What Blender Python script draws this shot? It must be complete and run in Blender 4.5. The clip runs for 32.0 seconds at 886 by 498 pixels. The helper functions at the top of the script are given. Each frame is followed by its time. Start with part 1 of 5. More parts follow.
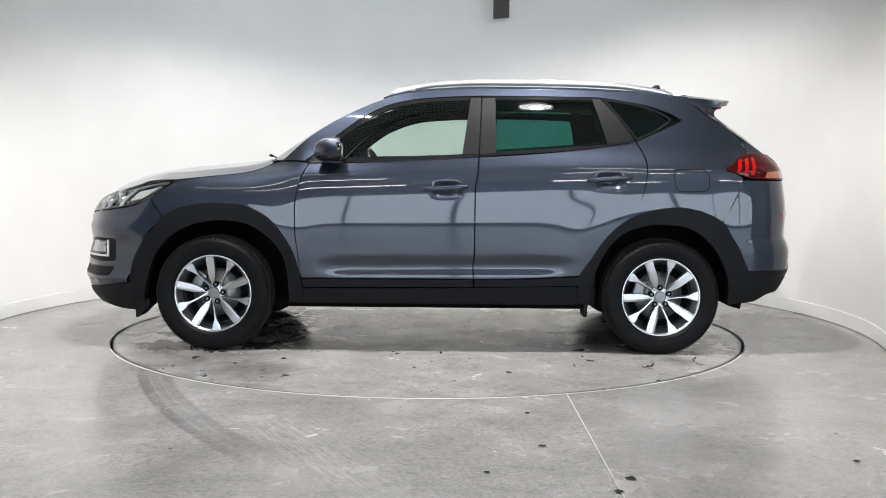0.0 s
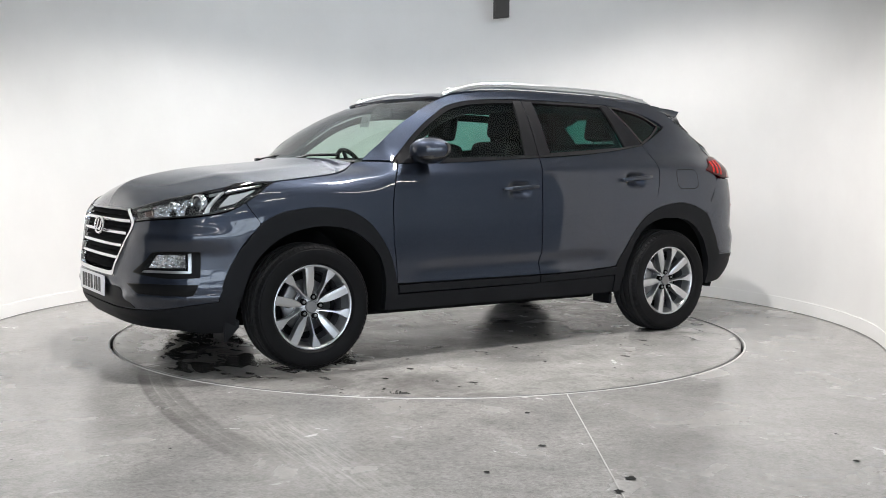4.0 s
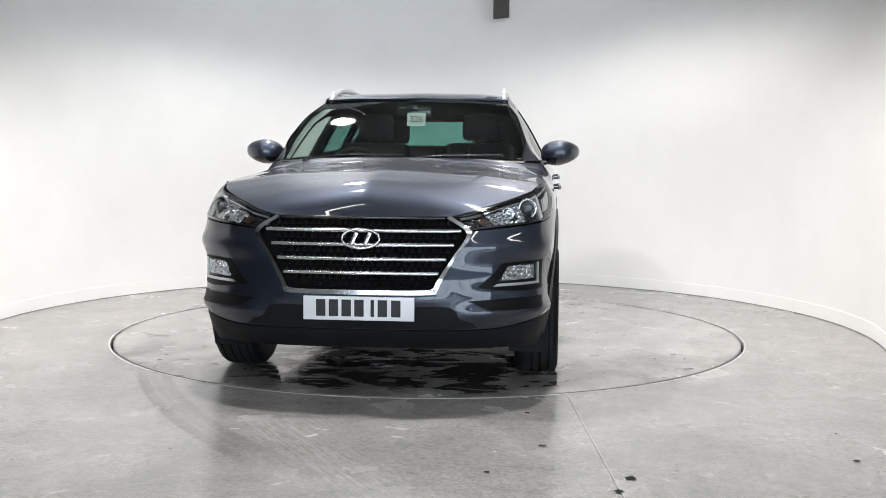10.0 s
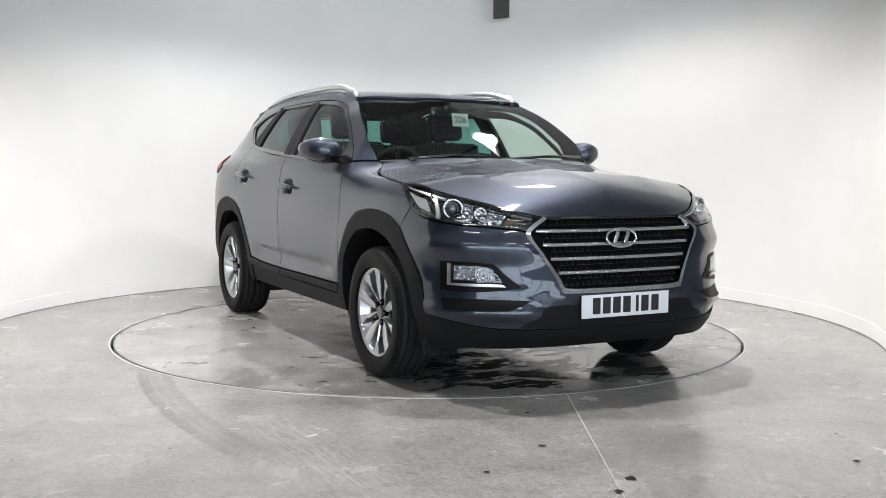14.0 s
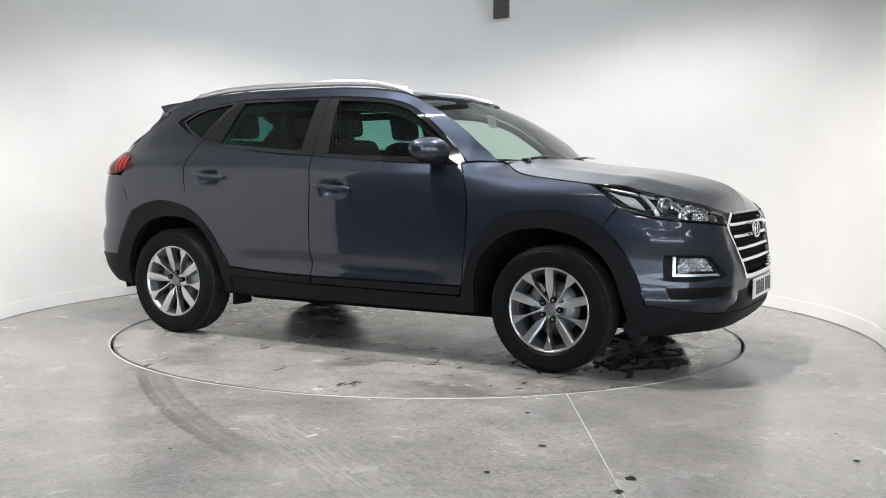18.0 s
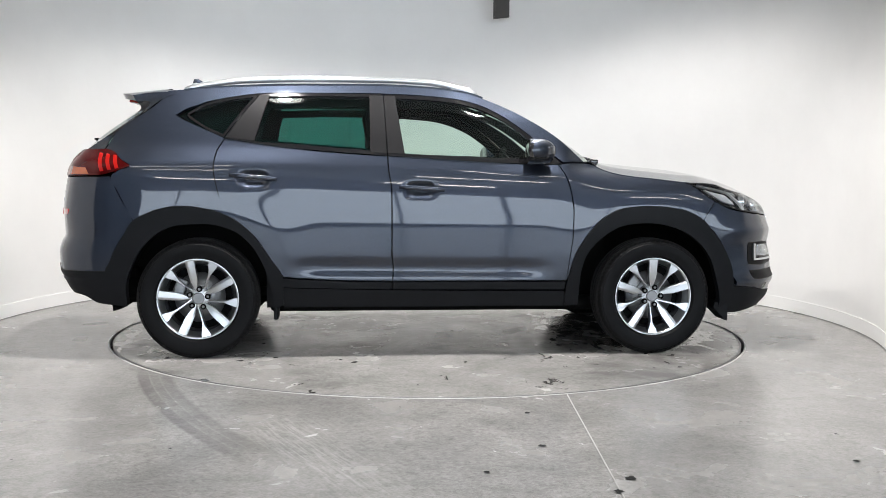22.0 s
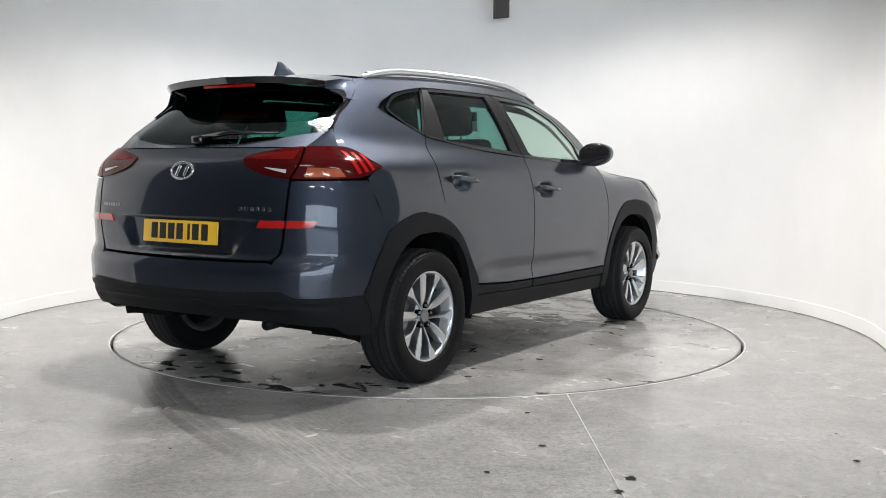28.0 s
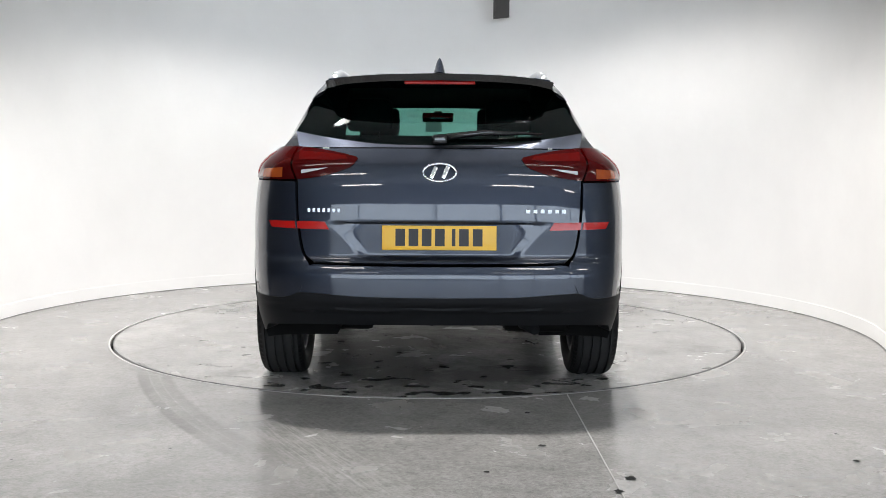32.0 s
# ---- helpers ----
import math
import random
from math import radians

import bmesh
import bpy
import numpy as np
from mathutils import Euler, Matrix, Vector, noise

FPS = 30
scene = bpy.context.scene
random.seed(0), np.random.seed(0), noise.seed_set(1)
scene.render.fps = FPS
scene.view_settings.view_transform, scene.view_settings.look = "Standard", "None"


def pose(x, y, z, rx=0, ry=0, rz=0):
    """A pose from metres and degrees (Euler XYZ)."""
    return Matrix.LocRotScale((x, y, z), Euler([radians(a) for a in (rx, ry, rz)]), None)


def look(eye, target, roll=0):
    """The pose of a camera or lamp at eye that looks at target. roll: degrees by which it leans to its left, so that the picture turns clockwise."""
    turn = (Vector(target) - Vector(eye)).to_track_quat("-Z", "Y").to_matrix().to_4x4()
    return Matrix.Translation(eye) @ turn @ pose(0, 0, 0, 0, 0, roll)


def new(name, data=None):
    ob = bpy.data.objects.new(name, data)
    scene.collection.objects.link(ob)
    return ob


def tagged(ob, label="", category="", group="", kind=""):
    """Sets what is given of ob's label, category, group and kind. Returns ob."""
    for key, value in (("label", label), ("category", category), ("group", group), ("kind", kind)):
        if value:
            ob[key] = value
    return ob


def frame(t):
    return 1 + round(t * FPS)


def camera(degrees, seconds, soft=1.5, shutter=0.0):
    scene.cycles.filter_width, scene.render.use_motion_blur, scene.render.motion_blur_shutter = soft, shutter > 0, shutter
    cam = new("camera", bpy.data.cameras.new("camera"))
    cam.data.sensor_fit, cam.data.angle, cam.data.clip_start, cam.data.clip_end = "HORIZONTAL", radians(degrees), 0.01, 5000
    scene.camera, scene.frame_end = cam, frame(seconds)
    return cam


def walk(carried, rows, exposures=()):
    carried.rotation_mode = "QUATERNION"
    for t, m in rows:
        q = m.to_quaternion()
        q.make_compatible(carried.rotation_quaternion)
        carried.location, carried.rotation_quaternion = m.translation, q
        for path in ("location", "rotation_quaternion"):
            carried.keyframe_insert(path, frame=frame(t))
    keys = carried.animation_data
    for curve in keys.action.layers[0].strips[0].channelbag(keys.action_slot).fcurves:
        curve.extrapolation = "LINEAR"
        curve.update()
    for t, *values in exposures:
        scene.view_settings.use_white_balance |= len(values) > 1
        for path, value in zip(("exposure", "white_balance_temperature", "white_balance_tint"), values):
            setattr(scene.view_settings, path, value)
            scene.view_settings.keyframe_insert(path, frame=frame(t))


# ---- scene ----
cam = camera(47.61, 32.0, soft=0.6)
EYE = (0.0, -6.7857, 1.0909)
YAW, PITCH = 0.0140, 0.0792
AIM = (EYE[0] + 5 * math.sin(YAW) * math.cos(PITCH), EYE[1] + 5 * math.cos(YAW) * math.cos(PITCH), EYE[2] - 5 * math.sin(PITCH))
walk(cam, [(0.0, look(EYE, AIM, 0.384)), (32.0, look(EYE, AIM, 0.384))], exposures=[(0.0, 0.0), (32.0, 0.0)])

# ---------------------------------------------------------------- light
world = bpy.data.worlds.new("world")
scene.world = world
world.use_nodes = True
world.node_tree.nodes["Background"].inputs[0].default_value = (0.75, 0.82, 0.9, 1)
world.node_tree.nodes["Background"].inputs[1].default_value = 0.05

R_TABLE, R_WALL = 2.05, 3.00
WALL_AT = (-0.057, 0.145, 0.0)      # the curved wall stands a little off the turntable's centre
LAMPS = [(-0.95, 0.95, 3.08, 176), (1.0, 0.95, 3.2, 178), (-1.0, -1.1, 3.45, 358), (0.80, -1.1, 3.45, 354)]
for x, y, z, watts in LAMPS:
    wide = 136 if y > 0 else 122
    spot = bpy.data.lights.new("high_bay_light", "SPOT")
    spot.energy, spot.spot_size, spot.spot_blend, spot.shadow_soft_size = watts, radians(wide), 0.55, 0.055
    spot.color = (1.0, 0.962, 0.938)
    new("high_bay_light", spot).matrix_world = look((x, y, z), (x, y + 0.001, 0))


# ---------------------------------------------------------------- materials
def mat(name, color, rough=0.5, metal=0.0, spec=0.5, coat=0.0, emit=None, strength=0.0):
    m = bpy.data.materials.new(name)
    m.use_nodes = True
    b = m.node_tree.nodes["Principled BSDF"]
    b.inputs["Base Color"].default_value = (*color, 1)
    b.inputs["Roughness"].default_value = rough
    b.inputs["Metallic"].default_value = metal
    b.inputs["Specular IOR Level"].default_value = spec
    b.inputs["Coat Weight"].default_value = coat
    b.inputs["Coat Roughness"].default_value = 0.03
    if emit:
        b.inputs["Emission Color"].default_value = (*emit, 1)
        b.inputs["Emission Strength"].default_value = strength
    return m


def nod(m, kind, **kw):
    n = m.node_tree.nodes.new(kind)
    for k, v in kw.items():
        n.inputs[k].default_value = v
    return n


def link(m, a, b):
    m.node_tree.links.new(a, b)


def bsdf(m):
    return m.node_tree.nodes["Principled BSDF"]


def ramp(m, src, stops):
    r = m.node_tree.nodes.new("ShaderNodeValToRGB")
    e = r.color_ramp.elements
    while len(e) < len(stops):
        e.new(0.5)
    for q, (pos, c) in zip(e, stops):
        q.position = pos
        q.color = (c, c, c, 1) if isinstance(c, (int, float)) else (*c, 1)
    link(m, src, r.inputs[0])
    return r.outputs[0]


def coords(m, scale=(1, 1, 1), turn=0):
    t = m.node_tree.nodes.new("ShaderNodeTexCoord")
    p = nod(m, "ShaderNodeMapping", Scale=scale)
    p.inputs["Rotation"].default_value = (0, 0, radians(turn))
    link(m, t.outputs["Object"], p.inputs[0])
    return p.outputs[0]


def noise_tex(m, vec, scale, detail=6.0, rough=0.55, distort=0.0):
    n = nod(m, "ShaderNodeTexNoise", Scale=scale, Detail=detail, Roughness=rough, Distortion=distort)
    link(m, vec, n.inputs["Vector"])
    return n.outputs["Fac"]


def mixc(m, fac, a, b, mode="MIX"):
    x = m.node_tree.nodes.new("ShaderNodeMix")
    x.data_type, x.blend_type = "RGBA", mode
    for sock, v in ((x.inputs[0], fac), (x.inputs[6], a), (x.inputs[7], b)):
        if isinstance(v, (int, float)):
            sock.default_value = v
        elif isinstance(v, tuple):
            sock.default_value = (*v, 1)
        else:
            link(m, v, sock)
    return x.outputs[2]


def calc(m, op, a, b=0.0):
    x = m.node_tree.nodes.new("ShaderNodeMath")
    x.operation = op
    for sock, v in ((x.inputs[0], a), (x.inputs[1], b)):
        if isinstance(v, (int, float)):
            sock.default_value = v
        else:
            link(m, v, sock)
    return x.outputs[0]


def bump(m, height, strength=0.2, distance=0.01):
    b = nod(m, "ShaderNodeBump", Strength=strength, Distance=distance)
    link(m, height, b.inputs["Height"])
    link(m, b.outputs[0], bsdf(m).inputs["Normal"])


def concrete(name, wet=False):
    """Polished concrete: clouded greys, trowel streaks, scuffs; wet adds dark damp patches with puddles, and shade
    painted under the car.
    """
    m = mat(name, (0.4, 0.4, 0.39), 0.4)
    v = coords(m)
    big = noise_tex(m, v, 0.9, 5, 0.6, 0.6)
    mid = noise_tex(m, v, 2.6, 7, 0.55, 0.4)
    fine = noise_tex(m, v, 38, 6, 0.7)
    streak = noise_tex(m, coords(m, (9, 1.1, 1)), 1.6, 8, 0.7, 0.8)
    grit = noise_tex(m, v, 14, 12, 0.78, 0.6)
    pit = noise_tex(m, coords(m, (1.0, 1.6, 1)), 42, 10, 0.8, 0.4)
    a = ramp(m, mid, [(0.32, (0.385, 0.383, 0.377)), (0.50, (0.45, 0.447, 0.44)), (0.68, (0.51, 0.507, 0.499))])
    a = mixc(m, 0.6, a, ramp(m, big, [(0.32, 0.70), (0.68, 1.0)]), "MULTIPLY")
    a = mixc(m, 0.65, a, ramp(m, grit, [(0.38, 0.66), (0.50, 0.92), (0.60, 1.0)]), "MULTIPLY")
    a = mixc(m, ramp(m, streak, [(0.46, 0.0), (0.80, 0.10)]), a, (0.47, 0.465, 0.452))
    a = mixc(m, 0.8, a, ramp(m, pit, [(0.38, 0.70), (0.50, 0.97), (0.62, 1.0)]), "MULTIPLY")
    a = mixc(m, ramp(m, pit, [(0.60, 0.0), (0.72, 0.14)]), a, (0.56, 0.555, 0.545))
    a = mixc(m, 0.5, a, ramp(m, fine, [(0.35, 0.62), (0.6, 1.0)]), "MULTIPLY")
    brushed = noise_tex(m, coords(m, (1.0, 2.6, 1)), 75, 5, 0.75, 0.2)
    a = mixc(m, 0.75, a, ramp(m, brushed, [(0.36, 0.72), (0.56, 1.03), (0.66, 1.15)]), "MULTIPLY")
    # a curved tyre track that runs off the turntable
    tc = m.node_tree.nodes.new("ShaderNodeTexCoord")
    ln = m.node_tree.nodes.new("ShaderNodeVectorMath")
    ln.operation = "DISTANCE"
    ln.inputs[1].default_value = (3.14, -0.07, 0)
    link(m, tc.outputs["Object"], ln.inputs[0])
    across_track = calc(m, "MULTIPLY", calc(m, "SUBTRACT", ln.outputs["Value"], 4.6), 2.5)
    band = ramp(m, across_track, [(0.30, 0.0), (0.36, 0.7), (0.46, 0.55), (0.48, 0.2), (0.50, 0.6), (0.58, 0.5), (0.60, 0.2), (0.62, 0.75), (0.73, 0.95), (0.77, 0.0)])
    sx = m.node_tree.nodes.new("ShaderNodeSeparateXYZ")
    link(m, tc.outputs["Object"], sx.inputs[0])
    along = ramp(m, calc(m, "MULTIPLY", sx.outputs[1], -0.25), [(0.33, 0.0), (0.42, 1.0), (0.70, 0.8), (0.80, 0.0)])
    near_side = ramp(m, sx.outputs[0], [(0.0, 1.0), (0.05, 0.0)])
    scuff = calc(m, "MULTIPLY", calc(m, "MULTIPLY", band, calc(m, "MULTIPLY", along, near_side)), ramp(m, noise_tex(m, v, 7, 9, 0.75, 1.0), [(0.32, 0.3), (0.52, 1.0)]))
    if not wet:
        # pale drag marks: fine straight scores in a slanting band
        slant = m.node_tree.nodes.new("ShaderNodeVectorRotate")
        slant.inputs["Center"].default_value, slant.inputs["Angle"].default_value = (-0.45, -2.95, 0), radians(62)
        link(m, tc.outputs["Object"], slant.inputs["Vector"])
        sd = m.node_tree.nodes.new("ShaderNodeSeparateXYZ")
        link(m, slant.outputs[0], sd.inputs[0])
        wide = ramp(m, calc(m, "ABSOLUTE", calc(m, "ADD", sd.outputs[1], 2.95)), [(0.06, 1.0), (0.24, 0.0)])
        long = ramp(m, calc(m, "ABSOLUTE", calc(m, "ADD", sd.outputs[0], 0.45)), [(0.35, 1.0), (0.85, 0.0)])
        squeeze = nod(m, "ShaderNodeMapping", Scale=(2.5, 42, 1))
        link(m, slant.outputs[0], squeeze.inputs[0])
        score = ramp(m, noise_tex(m, squeeze.outputs[0], 1.5, 9, 0.75, 0.3), [(0.46, 0.0), (0.62, 0.42)])
        a = mixc(m, calc(m, "MULTIPLY", score, calc(m, "MULTIPLY", wide, long)), a, (0.62, 0.615, 0.60))
        a = mixc(m, calc(m, "MULTIPLY", scuff, 0.85), a, (0.13, 0.128, 0.124))
    rough = calc(m, "MULTIPLY_ADD", mid, 0.30)
    m.node_tree.nodes[-1].inputs[2].default_value = 0.09
    if wet:
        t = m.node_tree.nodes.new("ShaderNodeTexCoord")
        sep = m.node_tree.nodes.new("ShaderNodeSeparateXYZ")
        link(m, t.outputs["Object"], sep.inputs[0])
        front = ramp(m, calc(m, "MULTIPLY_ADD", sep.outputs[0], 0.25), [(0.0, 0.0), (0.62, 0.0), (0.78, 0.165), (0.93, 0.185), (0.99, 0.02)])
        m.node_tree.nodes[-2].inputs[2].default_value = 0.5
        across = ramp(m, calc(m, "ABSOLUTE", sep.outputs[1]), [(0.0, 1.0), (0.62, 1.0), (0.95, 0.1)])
        pool = calc(m, "ADD", noise_tex(m, coords(m, (1.9, 1.0, 1)), 3.6, 6, 0.62, 0.9), calc(m, "MULTIPLY", front, across))
        rear = ramp(m, calc(m, "MULTIPLY_ADD", sep.outputs[0], 0.25), [(0.0, 0.13), (0.06, 0.13), (0.16, 0.0)])
        m.node_tree.nodes[-2].inputs[2].default_value = 0.5
        drops = calc(m, "ADD", noise_tex(m, coords(m, (1.5, 1.0, 1)), 6.0, 1.5, 0.5, 0.2), calc(m, "MULTIPLY", rear, across))
        pool = calc(m, "MAXIMUM", pool, calc(m, "SUBTRACT", drops, 0.055))
        pool = ramp(m, pool, [(0.655, 0.0), (0.672, 1.0)])
        # the car's shade, painted over its footprint and added to the real damp
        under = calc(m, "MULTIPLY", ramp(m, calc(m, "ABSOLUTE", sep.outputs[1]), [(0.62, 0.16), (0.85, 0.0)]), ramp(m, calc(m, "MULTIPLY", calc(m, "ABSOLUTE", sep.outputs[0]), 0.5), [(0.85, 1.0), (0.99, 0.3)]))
        damp_shade = calc(m, "ADD", calc(m, "ADD", noise_tex(m, v, 1.6, 6, 0.65, 0.5), under), calc(m, "MULTIPLY", front, 0.8))
        a = mixc(m, ramp(m, damp_shade, [(0.54, 0.0), (0.70, 0.75)]), a, (0.12, 0.118, 0.114))
        a = mixc(m, calc(m, "MULTIPLY", pool, 0.9), a, (0.045, 0.045, 0.044))
        rough = mixc(m, pool, rough, (0.07, 0.07, 0.07))
    a = mixc(m, 1.0, a, (1.10, 1.08, 1.06) if wet else (0.90, 0.885, 0.868), "MULTIPLY")
    link(m, a, bsdf(m).inputs["Base Color"])
    link(m, rough, bsdf(m).inputs["Roughness"])
    bump(m, fine, 0.06, 0.004)
    return m


def plaster(name, c):
    m = mat(name, c, 0.75)
    v = coords(m)
    n = noise_tex(m, v, 1.7, 5, 0.6)
    f = noise_tex(m, v, 60, 4, 0.6)
    link(m, mixc(m, 0.12, c, ramp(m, n, [(0.3, 0.6), (0.7, 1.0)]), "MULTIPLY"), bsdf(m).inputs["Base Color"])
    bump(m, f, 0.08, 0.003)
    return m


def paint():
    """Metallic grey car paint: flakes under a clear coat."""
    m = mat("metallic_paint", (0.05, 0.055, 0.068), 0.50, 1.0, 0.5, 1.0)
    v = coords(m)
    fl = nod(m, "ShaderNodeTexVoronoi", Scale=900.0)
    link(m, v, fl.inputs["Vector"])
    link(m, mixc(m, ramp(m, fl.outputs["Color"], [(0.2, 0.0), (0.9, 1.0)]), (0.0162, 0.021, 0.0315), (0.047, 0.0585, 0.086)), bsdf(m).inputs["Base Color"])
    bsdf(m).inputs["Coat Roughness"].default_value = 0.035
    bsdf(m).inputs["Coat IOR"].default_value = 1.52
    return m


def rubbery(name, c, rough, scale, amount):
    m = mat(name, c, rough, spec=0.10)
    v = coords(m)
    n = noise_tex(m, v, scale, 5, 0.6)
    link(m, mixc(m, 0.35, c, ramp(m, noise_tex(m, v, 6, 4), [(0.3, 0.5), (0.7, 1.0)]), "MULTIPLY"), bsdf(m).inputs["Base Color"])
    bump(m, n, amount, 0.002)
    return m


def glassy(name, tint, gloss_rough=0.0):
    """Window glass: tinted light goes through, gloss by Fresnel."""
    m = bpy.data.materials.new(name)
    m.use_nodes = True
    t = m.node_tree
    t.nodes.remove(t.nodes["Principled BSDF"])
    tr, gl = t.nodes.new("ShaderNodeBsdfTransparent"), t.nodes.new("ShaderNodeBsdfGlossy")
    fr, mx = t.nodes.new("ShaderNodeLayerWeight"), t.nodes.new("ShaderNodeMixShader")
    tr.inputs[0].default_value, gl.inputs["Roughness"].default_value, fr.inputs[0].default_value = (*tint, 1), gloss_rough, 0.5
    k = calc(m, "MULTIPLY_ADD", calc(m, "POWER", fr.outputs["Facing"], 5.0), 0.92)
    t.nodes[-1].inputs[2].default_value = 0.05
    link(m, k, mx.inputs[0])
    link(m, tr.outputs[0], mx.inputs[1])
    link(m, gl.outputs[0], mx.inputs[2])
    link(m, mx.outputs[0], t.nodes["Material Output"].inputs[0])
    return m


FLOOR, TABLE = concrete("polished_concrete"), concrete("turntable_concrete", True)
WALL, HALL = plaster("white_wall_paint", (0.845, 0.84, 0.825)), plaster("hall_wall_paint", (0.17, 0.17, 0.172))
# grey for the shadow line at the wall's foot
CONTACT_SHADE = mat("contact_shade_grey", (0.16, 0.158, 0.15), 0.6)
CEIL = plaster("ceiling_paint", (0.56, 0.555, 0.545))
# unseen hall walls: brightness by direction is put into each wall's grey
HALL_SOUTH = plaster("hall_wall_bright_south", (0.6, 0.6, 0.595))
HALL_WEST = plaster("hall_wall_dim_side", (0.12, 0.12, 0.12))
HALL_EAST = plaster("hall_wall_bright_side", (0.6, 0.6, 0.595))
PAINT = paint()
BLACK = rubbery("black_plastic", (0.010, 0.0105, 0.0118), 0.5, 300, 0.08)
RECESS = mat("recess_black", (0.0045, 0.0045, 0.005), 0.45, 0, 0.12)
GLOSSBLACK = mat("gloss_black", (0.008, 0.008, 0.009), 0.08, 0, 0.5, 0.5)
SHELL = mat("dark_cavity", (0.004, 0.004, 0.004), 0.9, spec=0.1)
RUBBER = rubbery("tyre_rubber", (0.0065, 0.0065, 0.007), 0.5, 300, 0.3)
TREAD = rubbery("dusty_tread_rubber", (0.024, 0.024, 0.024), 0.7, 300, 0.3)
ALLOY = mat("silver_alloy", (0.54, 0.55, 0.56), 0.28, 0.95)
ALLOYDARK = mat("alloy_barrel", (0.16, 0.16, 0.17), 0.45, 0.8)
STEEL = mat("brake_steel", (0.22, 0.22, 0.22), 0.45, 0.9)
CHROME = mat("chrome", (0.68, 0.69, 0.70), 0.07, 1.0)
SATIN = mat("satin_aluminium", (0.60, 0.61, 0.62), 0.3, 0.9)
LAMPGLOW = mat("lamp_glow", (0.9, 0.9, 0.9), 0.4, emit=(1.0, 0.98, 0.95), strength=14.0)
BRACKET = rubbery("dark_grey_metal", (0.10, 0.095, 0.091), 0.6, 200, 0.1)
TUBE = mat("tube_light", (0.9, 0.9, 0.9), 0.4, emit=(1.0, 0.975, 0.94), strength=31.0)
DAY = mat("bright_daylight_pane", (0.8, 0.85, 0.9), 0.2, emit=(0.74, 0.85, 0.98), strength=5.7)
SCREEN = glassy("windscreen_glass", (0.72, 0.83, 0.78))
CLEAR = glassy("side_glass", (0.72, 0.83, 0.78))
PRIVACY = glassy("privacy_glass", (0.15, 0.37, 0.33))
LENS = glassy("clear_lens", (0.92, 0.94, 0.95))
RED = mat("red_lens", (0.34, 0.007, 0.005), 0.15, 0, 0.25, 0.1)
REDDARK = mat("dark_red_lens", (0.050, 0.0010, 0.0010), 0.08, 0, 0.3, 0.0)
AMBER = mat("amber_lens", (0.34, 0.062, 0.010), 0.15, 0, 0.5, 1.0)
REFLEX = mat("red_reflector", (0.42, 0.008, 0.006), 0.18, 0, 0.6, 1.0)
CABIN = rubbery("dark_cabin_cloth", (0.012, 0.012, 0.013), 0.85, 160, 0.01)
PLATEW = mat("white_plate", (0.75, 0.76, 0.78), 0.35)
PLATEY = mat("yellow_plate", (0.78, 0.45, 0.03), 0.35)
mat_lens_dark = mat("dark_projector_glass", (0.05, 0.055, 0.06), 0.04, 0.3, 0.8, 1.0)
FACET = mat("faceted_reflector", (0.50, 0.51, 0.53), 0.10, 1.0)
fv = nod(FACET, "ShaderNodeTexVoronoi", Scale=55.0)
link(FACET, coords(FACET), fv.inputs["Vector"])
bump(FACET, fv.outputs["Distance"], 1.0, 0.02)
WHITELENS = mat("white_lens", (0.62, 0.62, 0.62), 0.15, 0, 0.5, 1.0)
SCRIPT = mat("dull_chrome_script", (0.32, 0.33, 0.34), 0.25, 1.0)
AMBERDIM = mat("dim_amber", (0.06, 0.03, 0.022), 0.3, 0.5)
FROST = mat("frosted_strip", (0.42, 0.425, 0.43), 0.3, 0.3)
JOINT = plaster("pale_edging", (0.52, 0.515, 0.505))
FILLER = plaster("pale_joint_filler", (0.43, 0.425, 0.415))
STUD = mat("grille_black", (0.006, 0.006, 0.0065), 0.38, 0, 0.16)
TAGWHITE = mat("white_card", (0.25, 0.26, 0.26), 0.6)
PILLAR = mat("satin_black_film", (0.009, 0.009, 0.010), 0.48, 0, 0.12)
REDMID = mat("red_light_guide", (0.10, 0.002, 0.0018), 0.10, 0, 0.3, 0.0)
SPOT = mat("rubber_spot", (0.02, 0.02, 0.02), 0.85, 0, 0.1)
INK = mat("black_ink", (0.012, 0.012, 0.013), 0.5)


# ---------------------------------------------------------------- mesh tools
def empty(name):
    e = new(name)
    e.empty_display_size = 0.2
    return e


def part(name, bm, material, parent=None, label="", smooth=True):
    me = bpy.data.meshes.new(name)
    bm.to_mesh(me)
    bm.free()
    for m in material if isinstance(material, (list, tuple)) else [material]:
        me.materials.append(m)
    if smooth:
        me.shade_smooth()
    ob = new(name, me)
    if parent:
        ob.parent = parent
    if label:
        ob["label"] = label
    return ob


def sharp(ob, degrees=35):
    me = ob.data
    bm = bmesh.new()
    bm.from_mesh(me)
    for e in bm.edges:
        e.smooth = not (len(e.link_faces) == 2 and e.calc_face_angle(0) > radians(degrees))
    bm.to_mesh(me)
    bm.free()
    return ob


def box(bm, c, s, bevel=0.0, m=None, seg=2):
    r = bmesh.ops.create_cube(bm, size=1)
    bmesh.ops.scale(bm, vec=s, verts=r["verts"])
    if bevel:
        es = list({e for v in r["verts"] for e in v.link_edges})
        out = bmesh.ops.bevel(bm, geom=es, offset=bevel, segments=seg, affect="EDGES", profile=0.6)
        vs = list({v for f in out["faces"] for v in f.verts} | {v for v in r["verts"] if v.is_valid})
    else:
        vs = r["verts"]
    mm = Matrix.Translation(c) @ (m or Matrix())
    bmesh.ops.transform(bm, matrix=mm, verts=vs)
    return vs


